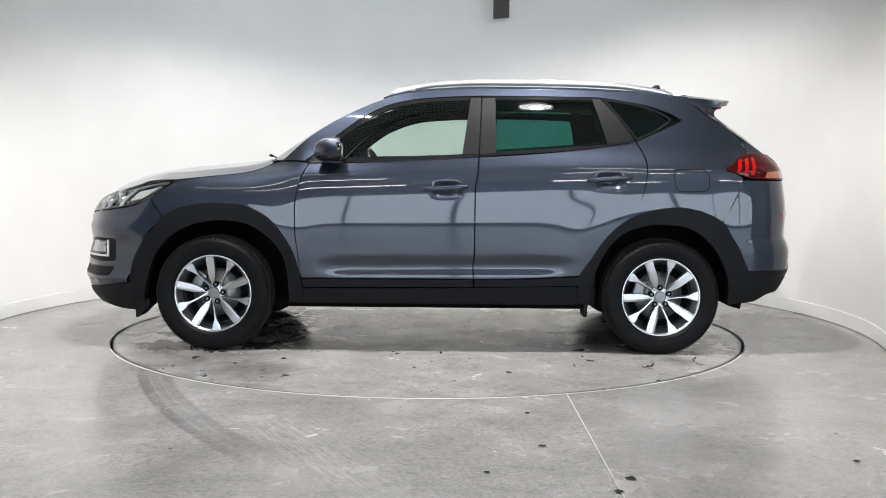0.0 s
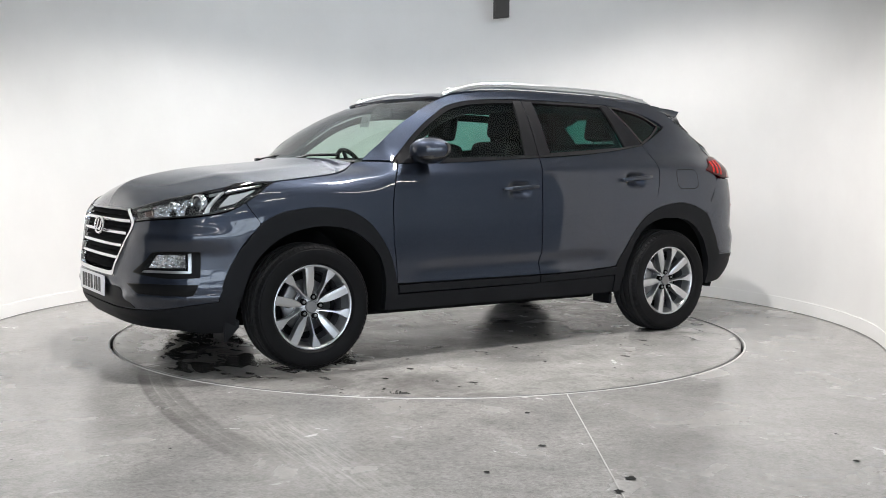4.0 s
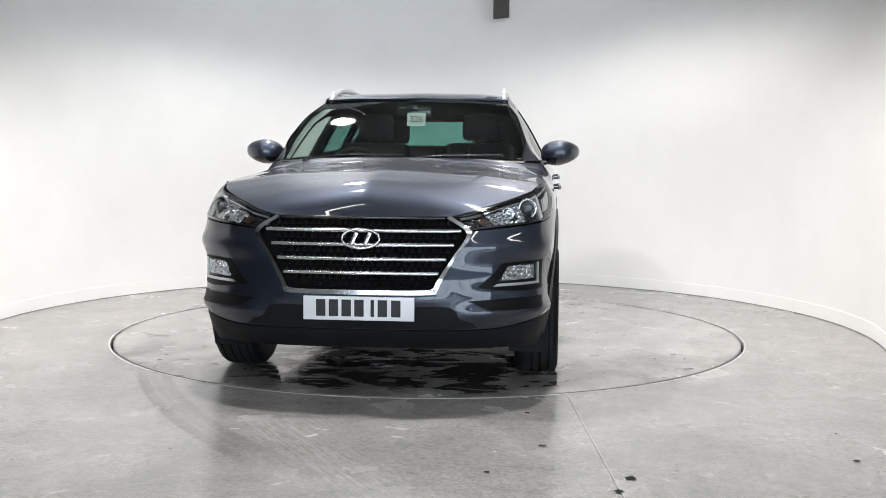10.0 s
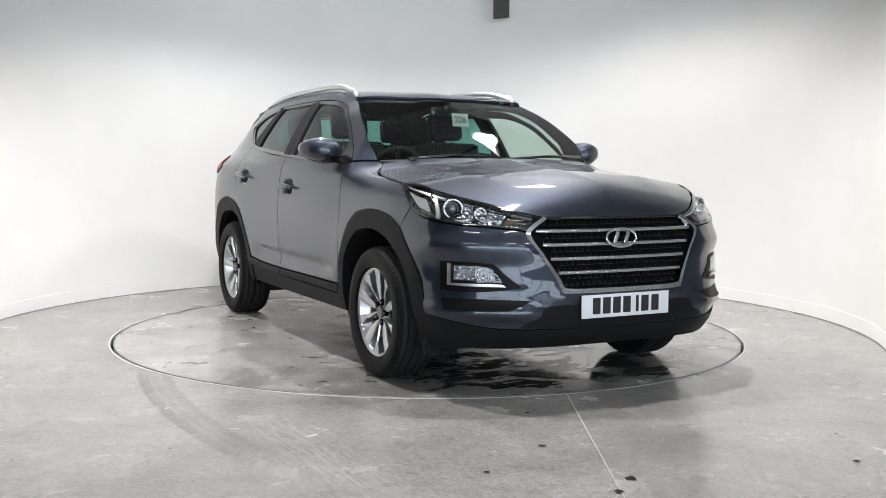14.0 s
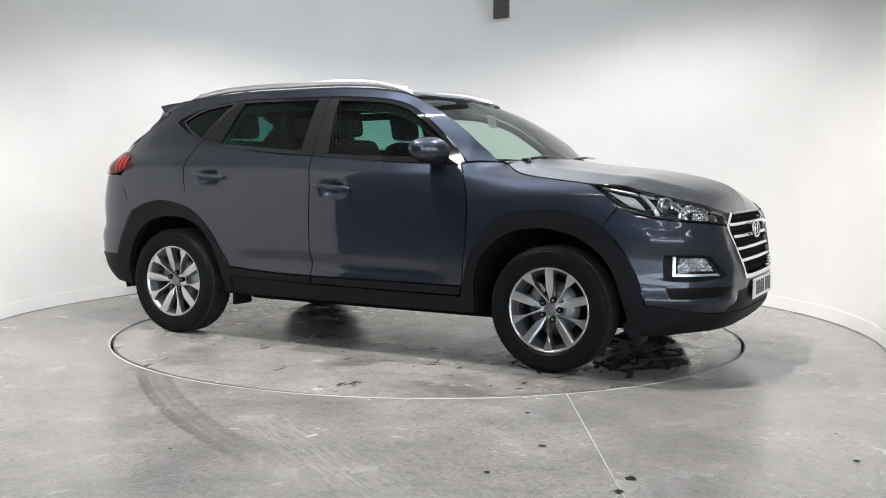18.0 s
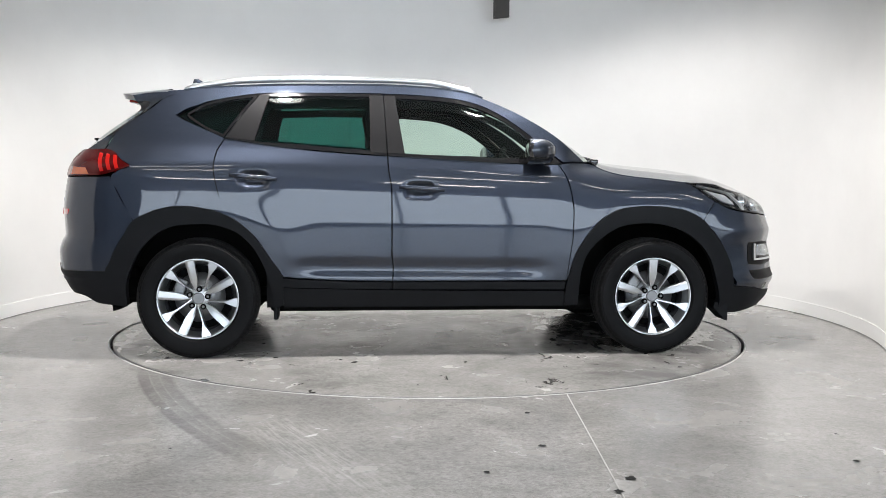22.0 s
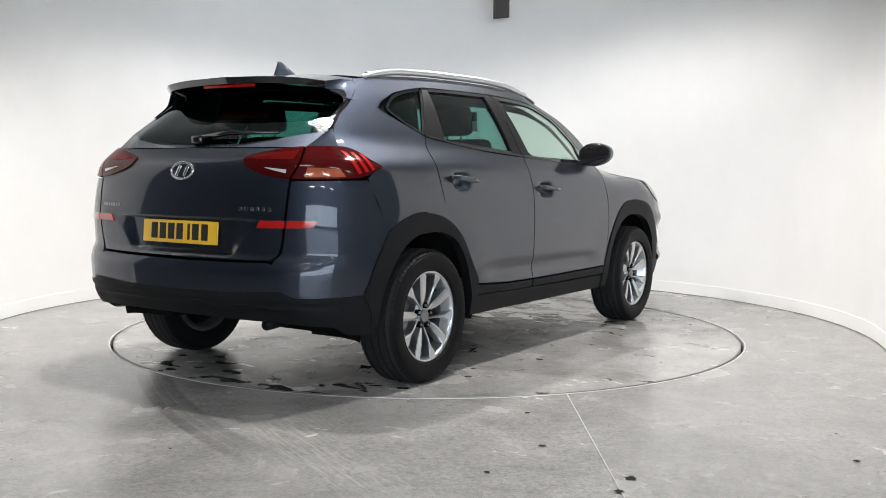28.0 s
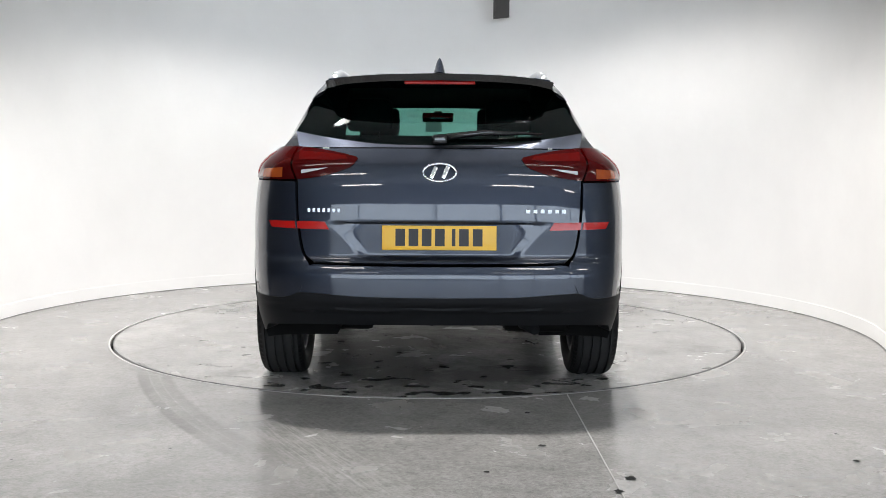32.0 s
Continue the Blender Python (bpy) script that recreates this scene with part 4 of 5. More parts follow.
for side in LR:
    skin("spoiler_side", [seam[3] + (0, 0.006, 0), (-1.695, 0.582, 1.452), SPL[0]], [RE[-1], (-1.64, 0.56, 1.533), SP1[0]], [seam[3] + (0, 0.006, 0), seam[4] + (0, 0.006, 0), RE[-1]], [SPL[0], SP1[0]], 10, 6, PAINT, spoiler, side, gap=0.001)
    skin("spoiler_fin", [GS[1], GS[1] + (-0.012, 0.002, 0)], [seam[4], SPL[0]], [GS[1], GS[2], seam[4]], [GS[1] + (-0.012, 0.002, 0), GS[2] + (-0.035, 0.004, 0.0), SPL[0]], 6, 10, GLOSSBLACK, spoiler, side)
bm = bmesh.new()
box(bm, (-1.83, 0, 1.505), (0.03, 0.34, 0.014), 0.004)
part("brake_light", bm, RED, spoiler, "slim red high-level brake light")

rear_bumper = panel("rear_bumper", [(-1.848, 0.500), B(0.74, 0.498), B(0.69, 0.505), B(0.635, 0.526)], [(-1.812, 1.04), B(0.72, 1.036), B(0.657, 1.034)], [(-1.848, 0.500), (-1.82, 0.56), (-1.745, 0.70), (-1.688, 0.79), (-1.756, 0.919), (-1.812, 1.04)],
                    [B(0.635, 0.526), B(0.59, 0.654), B(0.621, 0.70), B(0.646, 0.833), B(0.657, 1.034)], 24, 40, PAINT, car, 0, sides="btlr",
                    more=[([B(0.635, 0.526), B(0.57, 0.523), B(0.3, 0.508), B(0, 0.505)], [B(0.59, 0.654), B(0.57, 0.660), B(0.3, 0.654), B(0, 0.652)], [B(0.635, 0.526), B(0.59, 0.654)], [B(0, 0.505), B(0, 0.652)], 30, 8, "bt")])
panel("bumper_skirt", [(-1.74, 0.30), (-1.90, 0.315), B(0.80, 0.36), B(0.5, 0.375), B(0, 0.375)], [(-1.848, 0.503), B(0.74, 0.501), B(0.69, 0.508), B(0.635, 0.529), B(0.57, 0.526), B(0.3, 0.511), B(0, 0.508)], [(-1.74, 0.30), (-1.76, 0.42), (-1.848, 0.503)], [B(0, 0.375), B(0, 0.508)], 50, 14, BLACK, car, 0, gap=0, skirt=0.06, out=0.002, label="black plastic rear bumper skirt", sides="btl",
      shape=lambda g: g + np.array([1, 0, 0]) * (0.02 * smooth(0.45, 0.43, g[..., 2]) * smooth(0.75, 0.6, np.abs(g[..., 1])) * (g[..., 0] < -1.9) + 0.008 * np.exp(-(((g[..., 2] - 0.462) / 0.010) ** 2)) * (g[..., 0] < -1.95))[..., None])
number_plate(car, pose(-2.171, 0, 0.780, 0, 0, 180) @ pose(0, 0, 0, 0, -4, 0), PLATEY, "yellow rear number plate with plain black bars")
badge(tailgate, (-2.150, 0, 1.076), 0.075, 0.041, 12, 1, "oval chrome badge with a plain slanted mark")
for y0, y1, count in ((0.605, 0.445, 7), (-0.385, -0.585, 6)):
    z, step = 0.902, (y1 - y0) / count
    for k in range(count):
        y = y0 + step * (k + 0.5)
        bm = bmesh.new()
        at0 = P([[ry(abs(y), z), z]])[0]
        box(bm, (at0[0] - 0.002, y, z), (0.004, abs(step) * 0.55, 0.018), 0.001)
        part("plain_letter_bar", bm, SCRIPT, tailgate, smooth=False)

TT = [(-1.705, 1.101), (-1.772, 1.142), (-1.80, 1.172), (-1.86, 1.190), B(0.72, 1.190), B(0.657, 1.190)]
TB = [(-1.705, 1.096), (-1.780, 1.068), (-1.875, 1.044), B(0.74, 1.038), B(0.657, 1.04)]
for side in LR:
    tl = panel("tail_lamp", TB, TT, [TB[0], TT[0]], [TB[-1], TT[-1]], 30, 14, REDDARK, car, side, gap=0.002, skirt=0.03, out=0.008, label="wrap-round red tail lamp with amber corner")
    for k in range(3):
        x = -1.765 - 0.042 * k
        panel("light_bar", [(x, 1.083 - 0.008 * k), (x - 0.020, 1.080 - 0.008 * k)], [(x - 0.018, 1.150 + 0.006 * k), (x - 0.040, 1.156 + 0.006 * k)], [(x, 1.083 - 0.008 * k), (x - 0.018, 1.15 + 0.006 * k)], [(x - 0.020, 1.08 - 0.008 * k), (x - 0.04, 1.156 + 0.006 * k)], 3, 8, RED, tl, side, gap=0, skirt=0.004, out=0.010)
    panel("amber_corner", [(-1.935, 1.050), B(0.72, 1.048)], [(-1.955, 1.085), B(0.72, 1.092)], [(-1.935, 1.050), (-1.955, 1.085)], [B(0.72, 1.048), B(0.72, 1.092)], 10, 5, AMBER, tl, side, gap=0, skirt=0.003, out=0.010)
    ti = panel("inner_tail_lamp", [B(0.65, 1.039), B(0.56, 1.050), B(0.45, 1.078), B(0.392, 1.106), B(0.372, 1.134)], [B(0.65, 1.190), B(0.56, 1.179), B(0.45, 1.160), B(0.38, 1.143)], [B(0.65, 1.039), B(0.65, 1.190)], [B(0.372, 1.134), B(0.38, 1.143)], 24, 12, REDDARK, car, side, gap=0.001, skirt=0.02, out=0.008, label="inner section of the red tail lamp")
    panel("light_guide", [B(0.645, 1.128), B(0.50, 1.126), B(0.42, 1.132)], [B(0.645, 1.168), B(0.52, 1.158), B(0.43, 1.146)], [B(0.645, 1.128), B(0.645, 1.168)], [B(0.42, 1.132), B(0.43, 1.146)], 14, 4, REDMID, ti, side, gap=0, skirt=0.003, out=0.0095)
    panel("reverse_lamp", [B(0.63, 1.066), B(0.54, 1.084)], [B(0.63, 1.082), B(0.51, 1.093)], [B(0.63, 1.066), B(0.63, 1.082)], [B(0.54, 1.084), B(0.51, 1.093)], 10, 3, WHITELENS, ti, side, gap=0, skirt=0.004, out=0.010)
    panel("reflector", [B(0.77, 0.822), B(0.655, 0.818)], [B(0.785, 0.852), B(0.66, 0.852)], [B(0.77, 0.822), B(0.785, 0.852)], [B(0.655, 0.818), B(0.66, 0.852)], 8, 3, REFLEX, rear_bumper, side, gap=0, skirt=0.01, out=0.004, label="red reflector strip")
    panel("reflector", [B(0.645, 0.818), B(0.50, 0.816)], [B(0.648, 0.852), B(0.52, 0.851)], [B(0.645, 0.818), B(0.648, 0.852)], [B(0.50, 0.816), B(0.52, 0.851)], 8, 3, REFLEX, tailgate, side, gap=0, skirt=0.03, out=0.006, label="red reflector strip")

# ---------------------------------------------------------------- car: sides
IN_F = [(1.752, 0.25), (1.739, 0.406), (1.679, 0.576), (1.592, 0.678), (1.457, 0.753), (1.288, 0.781), (1.153, 0.768), (1.019, 0.699), (0.919, 0.582), (0.886, 0.447), (0.880, 0.294)]
OUT_F = [(1.80, 0.25), (1.845, 0.40), (1.762, 0.643), (1.693, 0.727), *ARCH_F, (0.80, 0.36), (0.80, 0.294)]
IN_R = [(-0.905, 0.30), (-0.914, 0.377), (-0.961, 0.529), (-1.042, 0.664), (-1.14, 0.739), (-1.289, 0.773), (-1.423, 0.768), (-1.557, 0.718), (-1.642, 0.635), (-1.713, 0.502), (-1.734, 0.30)]
OUT_R = [(-0.85, 0.30), (-0.85, 0.45), (-0.927, 0.579), (-1.024, 0.714), *ARCH_R, (-1.745, 0.70), (-1.82, 0.56), (-1.85, 0.505), (-1.80, 0.42), (-1.76, 0.30)]


def ribbon(name, outline, wide, material, parent, side, out, label="", n=120, skirt=0.01):
    """A flat band of even width inside a closed outline on the body's surface."""
    c = curve([*outline, outline[0]], n)
    d = np.roll(c, -1, 0) - np.roll(c, 1, 0)
    d[0] = d[-1] = c[1] - c[-2]
    nn = np.stack([d[:, 1], -d[:, 0]], -1)
    nn /= np.maximum(1e-9, np.linalg.norm(nn, axis=1, keepdims=True))
    if ((c.mean(0) - c) * nn).sum() < 0:
        nn = -nn
    g = P(np.stack([c + nn * wide * k / 2 for k in range(3)], 1), 0)
    v = np.cross(np.gradient(g, axis=0), np.gradient(g, axis=1))
    v /= np.maximum(1e-9, np.linalg.norm(v, axis=-1, keepdims=True))
    v *= np.sign(v[..., 1:2])
    flip = (np.sign(np.cross(g[1, 0] - g[0, 0], g[0, 1] - g[0, 0])[1]) < 0) != (side < 0)
    bm = bmesh.new()
    sheet(bm, mirrored(g + v * out, side), 0, skirt, flip, "bt")
    return sharp(part(name, bm, material, parent, label), 40)


for side in LR:
    fd, rd = doors[side, 0], doors[side, 1]
    panel("wheel_arch_cladding", IN_F, OUT_F, [(1.752, 0.25), (1.80, 0.25)], [(0.88, 0.294), (0.80, 0.294)], 70, 8, BLACK, car, side, gap=0, skirt=0.05, out=0.006, label="black plastic wheel arch cladding")
    panel("wheel_arch_cladding", IN_R, OUT_R, [(-0.905, 0.30), (-0.85, 0.30)], [(-1.734, 0.30), (-1.76, 0.30)], 70, 8, BLACK, car, side, gap=0, skirt=0.05, out=0.006, label="black plastic wheel arch cladding")
    panel("sill", [(0.80, 0.288), (0, 0.29), (-0.855, 0.294)], [(0.80, 0.375), (0, 0.382), (-0.855, 0.40)], [(0.80, 0.288), (0.80, 0.375)], [(-0.855, 0.294), (-0.855, 0.40)], 30, 6, BLACK, car, side, gap=0, skirt=0.08, out=-0.004, label="black plastic sill")
    panel("door_cladding", [(0.795, 0.385), (0.3, 0.387), (-0.222, 0.39)], [(0.805, 0.437), (0.3, 0.437), (-0.220, 0.438)], [(0.795, 0.385), (0.805, 0.437)], [(-0.222, 0.39), (-0.22, 0.438)], 24, 4, BLACK, fd, side, skirt=0.02, out=0.006)
    panel("door_cladding", [(-0.226, 0.39), (-0.5, 0.395), (-0.86, 0.405)], [(-0.226, 0.438), (-0.5, 0.442), (-0.858, 0.462)], [(-0.226, 0.39), (-0.226, 0.438)], [(-0.86, 0.405), (-0.858, 0.462)], 24, 4, BLACK, rd, side, skirt=0.02, out=0.006)
    # glass
    top_f = [(0.70, 1.196), (0.598, 1.284), (0.43, 1.402), (0.297, 1.466), (0.121, 1.503), (-0.205, 1.524)]
    panel("window_glass", [(0.72, 1.135), (0.531, 1.141), (-0.155, 1.182)], top_f, [(0.72, 1.135), (0.70, 1.196)], [(-0.155, 1.182), (-0.205, 1.522)], 30, 16, CLEAR, fd, side, gap=0, skirt=0, out=-0.012, label="clear door window")
    panel("window_glass", [(-0.345, 1.192), (-0.765, 1.222), (-1.025, 1.252)], [(-0.345, 1.524), (-0.7, 1.524), (-0.947, 1.522)], [(-0.345, 1.192), (-0.345, 1.524)], [(-1.025, 1.252), (-0.947, 1.522)], 24, 16, PRIVACY, rd, side, gap=0, skirt=0, out=-0.012, label="dark tinted door window")
    panel("quarter_glass", [(-1.19, 1.276), (-1.275, 1.312), (-1.40, 1.366), (-1.455, 1.394)], [(-1.005, 1.522), (-1.2, 1.492), (-1.35, 1.450), (-1.435, 1.416), (-1.455, 1.400)], [(-1.19, 1.276), (-1.005, 1.522)], [(-1.455, 1.394), (-1.455, 1.400)], 20, 14, PRIVACY, car, side, gap=0, skirt=0, out=-0.008, label="dark tinted quarter window")
    for ring in ([(0.72, 1.130), (0.531, 1.134), (-0.245, 1.175), (-0.262, 1.54), (-0.21, 1.538), (0.121, 1.517), (0.297, 1.481), (0.43, 1.417), (0.598, 1.299), (0.665, 1.240)],
                 [(-0.254, 1.175), (-0.765, 1.212), (-1.04, 1.245), (-0.96, 1.524), (-0.34, 1.54), (-0.272, 1.54)]):
        ribbon("inner_window_trim", ring, 0.05, CABIN, fd if ring[0][0] > 0 else rd, side, -0.05, skirt=0)
    panel("luggage_side_trim", [(-1.17, 1.25), (-1.5, 1.25), (-1.62, 1.25)], [(-1.0, 1.535), (-1.3, 1.52), (-1.58, 1.47)], [(-1.17, 1.25), (-1.0, 1.535)], [(-1.62, 1.25), (-1.58, 1.47)], 12, 8, CABIN, car, side, gap=0, skirt=0, out=-0.06)
    # frames and pillars
    ribbon("window_frame", [(0.785, 1.132), (0.531, 1.136), (-0.247, 1.175), (-0.262, 1.538), (-0.21, 1.537), (0.121, 1.517), (0.297, 1.481), (0.43, 1.417), (0.598, 1.299), (0.665, 1.241), (0.731, 1.183)], 0.022, GLOSSBLACK, fd, side, -0.002)
    ribbon("window_frame", [(-0.254, 1.175), (-0.765, 1.212), (-1.185, 1.265), (-1.10, 1.40), (-0.995, 1.530), (-0.947, 1.534), (-0.34, 1.54), (-0.272, 1.54)], 0.017, GLOSSBLACK, rd, side, -0.002)
    ribbon("quarter_frame", [(-1.195, 1.268), (-1.275, 1.303), (-1.40, 1.358), (-1.455, 1.386), (-1.467, 1.399), (-1.435, 1.421), (-1.35, 1.456), (-1.2, 1.499), (-1.0, 1.53), (-1.10, 1.40)], 0.014, GLOSSBLACK, car, side, 0.001)
    panel("pillar_cover", [(-0.15, 1.182), (-0.246, 1.182)], [(-0.20, 1.53), (-0.264, 1.53)], [(-0.15, 1.182), (-0.20, 1.53)], [(-0.246, 1.182), (-0.264, 1.53)], 5, 14, PILLAR, fd, side, gap=0, skirt=0.02, out=-0.001, label="gloss black door pillar cover")
    panel("pillar_cover", [(-0.255, 1.182), (-0.35, 1.19)], [(-0.272, 1.53), (-0.35, 1.53)], [(-0.255, 1.182), (-0.272, 1.53)], [(-0.35, 1.19), (-0.35, 1.53)], 5, 14, PILLAR, rd, side, gap=0, skirt=0.02, out=-0.001, label="gloss black door pillar cover")
    panel("pillar_cover", [(-1.02, 1.25), (-1.182, 1.268)], [(-0.942, 1.527), (-0.995, 1.524)], [(-1.02, 1.25), (-0.942, 1.527)], [(-1.182, 1.268), (-1.10, 1.39), (-0.995, 1.524)], 5, 14, PILLAR, rd, side, gap=0, skirt=0.02, out=-0.001, label="gloss black rear pillar cover")
    panel("mirror_sail", [(0.78, 1.134), (0.62, 1.139)], [(0.72, 1.192), (0.62, 1.276)], [(0.78, 1.134), (0.72, 1.192)], [(0.62, 1.139), (0.62, 1.276)], 6, 6, GLOSSBLACK, fd, side, gap=0, skirt=0.015, out=-0.001)
    panel("belt_strip", [(0.765, 1.122), (0.531, 1.126), (-0.248, 1.166)], [(0.765, 1.132), (0.531, 1.136), (-0.248, 1.177)], [(0.765, 1.122), (0.765, 1.132)], [(-0.248, 1.166), (-0.248, 1.177)], 24, 2, GLOSSBLACK, fd, side, gap=0, skirt=0.01, out=0.005)
    panel("belt_strip", [(-0.254, 1.166), (-0.765, 1.203), (-1.185, 1.258)], [(-0.254, 1.177), (-0.765, 1.214), (-1.185, 1.268)], [(-0.254, 1.166), (-0.254, 1.177)], [(-1.185, 1.258), (-1.185, 1.268)], 24, 2, GLOSSBLACK, rd, side, gap=0, skirt=0.01, out=0.005)
    # door handles
    for door, x0, z0, x1, z1 in ((fd, 0.075, 0.972, -0.186, 0.990), (rd, -0.885, 1.030, -1.150, 1.052)):
        bm = bmesh.new()
        pts = []
        for k in range(13):
            t = k / 12
            x, z = x0 + (x1 - x0) * t, z0 + (z1 - z0) * t
            bow = 0.030 if 0.1 < t < 0.9 else 0.020
            pts.append((x, side * (float(side_y(x1, z)) + 0.002 + bow), z))
        tube(bm, pts, [0.0105 if 1 < k < 11 else 0.008 for k in range(13)], 10, True, 1.35)
        for t in (0.06, 0.90):
            xm, zm = x0 + (x1 - x0) * t, z0 + (z1 - z0) * t
            box(bm, (xm, side * (float(side_y(x1, zm)) + 0.008), zm), (0.03, 0.034, 0.016), 0.004)
        part("door_handle", bm, PAINT, door, "body-coloured bar handle")
    # mirror
    bm = bmesh.new()
    bmesh.ops.create_uvsphere(bm, u_segments=32, v_segments=20, radius=1)
    for v in bm.verts:
        x, y, z = (math.copysign(abs(c) ** 0.82, c) for c in v.co)
        v.co.x = x
        if x < -0.25:
            v.co.x = -0.25 + (x + 0.25) * 0.12
        k = 1 - 0.25 * max(0, y)
        v.co = Vector((0.60 + v.co.x * 0.125 * (1 - 0.2 * max(0, y)) - 0.03 * max(0, y) ** 2, (0.925 + y * 0.118), 1.196 + z * 0.077 * k + 0.008 * y))
    bmesh.ops.transform(bm, matrix=Matrix.Diagonal((1, side, 1, 1)), verts=bm.verts)
    if side < 0:
        bmesh.ops.reverse_faces(bm, faces=bm.faces)
    base = bm.copy()
    bmesh.ops.delete(bm, geom=[f for f in bm.faces if f.calc_center_median().z < 1.166 or f.calc_center_median().x < 0.570], context="FACES")
    bmesh.ops.delete(base, geom=[f for f in base.faces if not (f.calc_center_median().z < 1.166 or f.calc_center_median().x < 0.570)], context="FACES")
    mirror = part("door_mirror", bm, PAINT, car, "body-coloured door mirror with black base")
    part("mirror_base", base, GLOSSBLACK, mirror)
    bm = bmesh.new()
    g = np.array([[(0.5635, side * (0.925 + 0.098 * r * math.cos(a)), 1.196 + 0.062 * r * math.sin(a)) for r in (0.0, 0.5, 1.0)] for a in np.linspace(0, 2 * math.pi, 33)])
    sheet(bm, g, 0, 0, side > 0)
    part("mirror_glass", bm, CHROME, mirror)
    bm = bmesh.new()
    box(bm, (0.62, side * 0.855, 1.142), (0.11, 0.13, 0.032), 0.012, Matrix.Rotation(radians(side * 8), 4, "X"))
    part("mirror_arm", bm, GLOSSBLACK, mirror)
    # roof rail
    bm = bmesh.new()
    xs = np.linspace(0.30, -1.44, 50)
    lift = 0.034 * np.clip(np.minimum((0.30 - xs) / 0.28, (xs + 1.44) / 0.30), 0, 1) ** 0.6
    base = np.stack([pchip(-xs, [-q[0] for q in RE[5:]], [q[k] for q in RE[5:]]) for k in (1, 2)], -1)
    tube(bm, [(x, side * (b[0] - 0.025), b[1] + 0.005 + h) for x, b, h in zip(xs, base, lift)], 0.017, 10, True, 1.1)
    rail = part("roof_rail", bm, SATIN, car, "satin silver roof rail")
    for x in (0.20, -1.34):
        b = [float(pchip(-x, [-q[0] for q in RE[5:]], [q[k] for q in RE[5:]])) for k in (1, 2)]
        bm = bmesh.new()
        box(bm, (x, side * (b[0] - 0.025), b[1] + 0.012), (0.12, 0.024, 0.05), 0.008)
        part("rail_foot", bm, SATIN, rail)

# fuel flap outline
fuel = [(-1.425, 1.10), (-1.60, 1.102), (-1.64, 1.06), (-1.635, 0.99), (-1.59, 0.968), (-1.45, 0.966), (-1.412, 1.0), (-1.408, 1.07)]
ribbon("fuel_flap_gap", fuel, 0.005, SHELL, car, 1, 0.001, "fuel flap shut line", 80, 0)

# shark-fin aerial
bm = bmesh.new()
g = []
for i in range(9):
    t = i / 8
    h, l, w = 0.075 * t, 0.17 * (1 - t) ** 1.1 + 0.03, 0.028 * (1 - t) ** 0.7 + 0.004
    xc = -1.40 - 0.055 * t
    g.append([(xc + l / 2 * math.cos(a), w * math.sin(a), 1.588 + h) for a in np.linspace(0, 2 * math.pi, 21)])
sheet(bm, np.array(g), 0, 0, True)
bm.faces.new([v for v in bm.verts if abs(v.co.z - 1.663) < 1e-4][:20])
part("roof_aerial", bm, PAINT, car, "body-coloured shark-fin aerial")

# ---------------------------------------------------------------- car: wheels
HUB_Z, TYRE_R = 0.342, 0.345


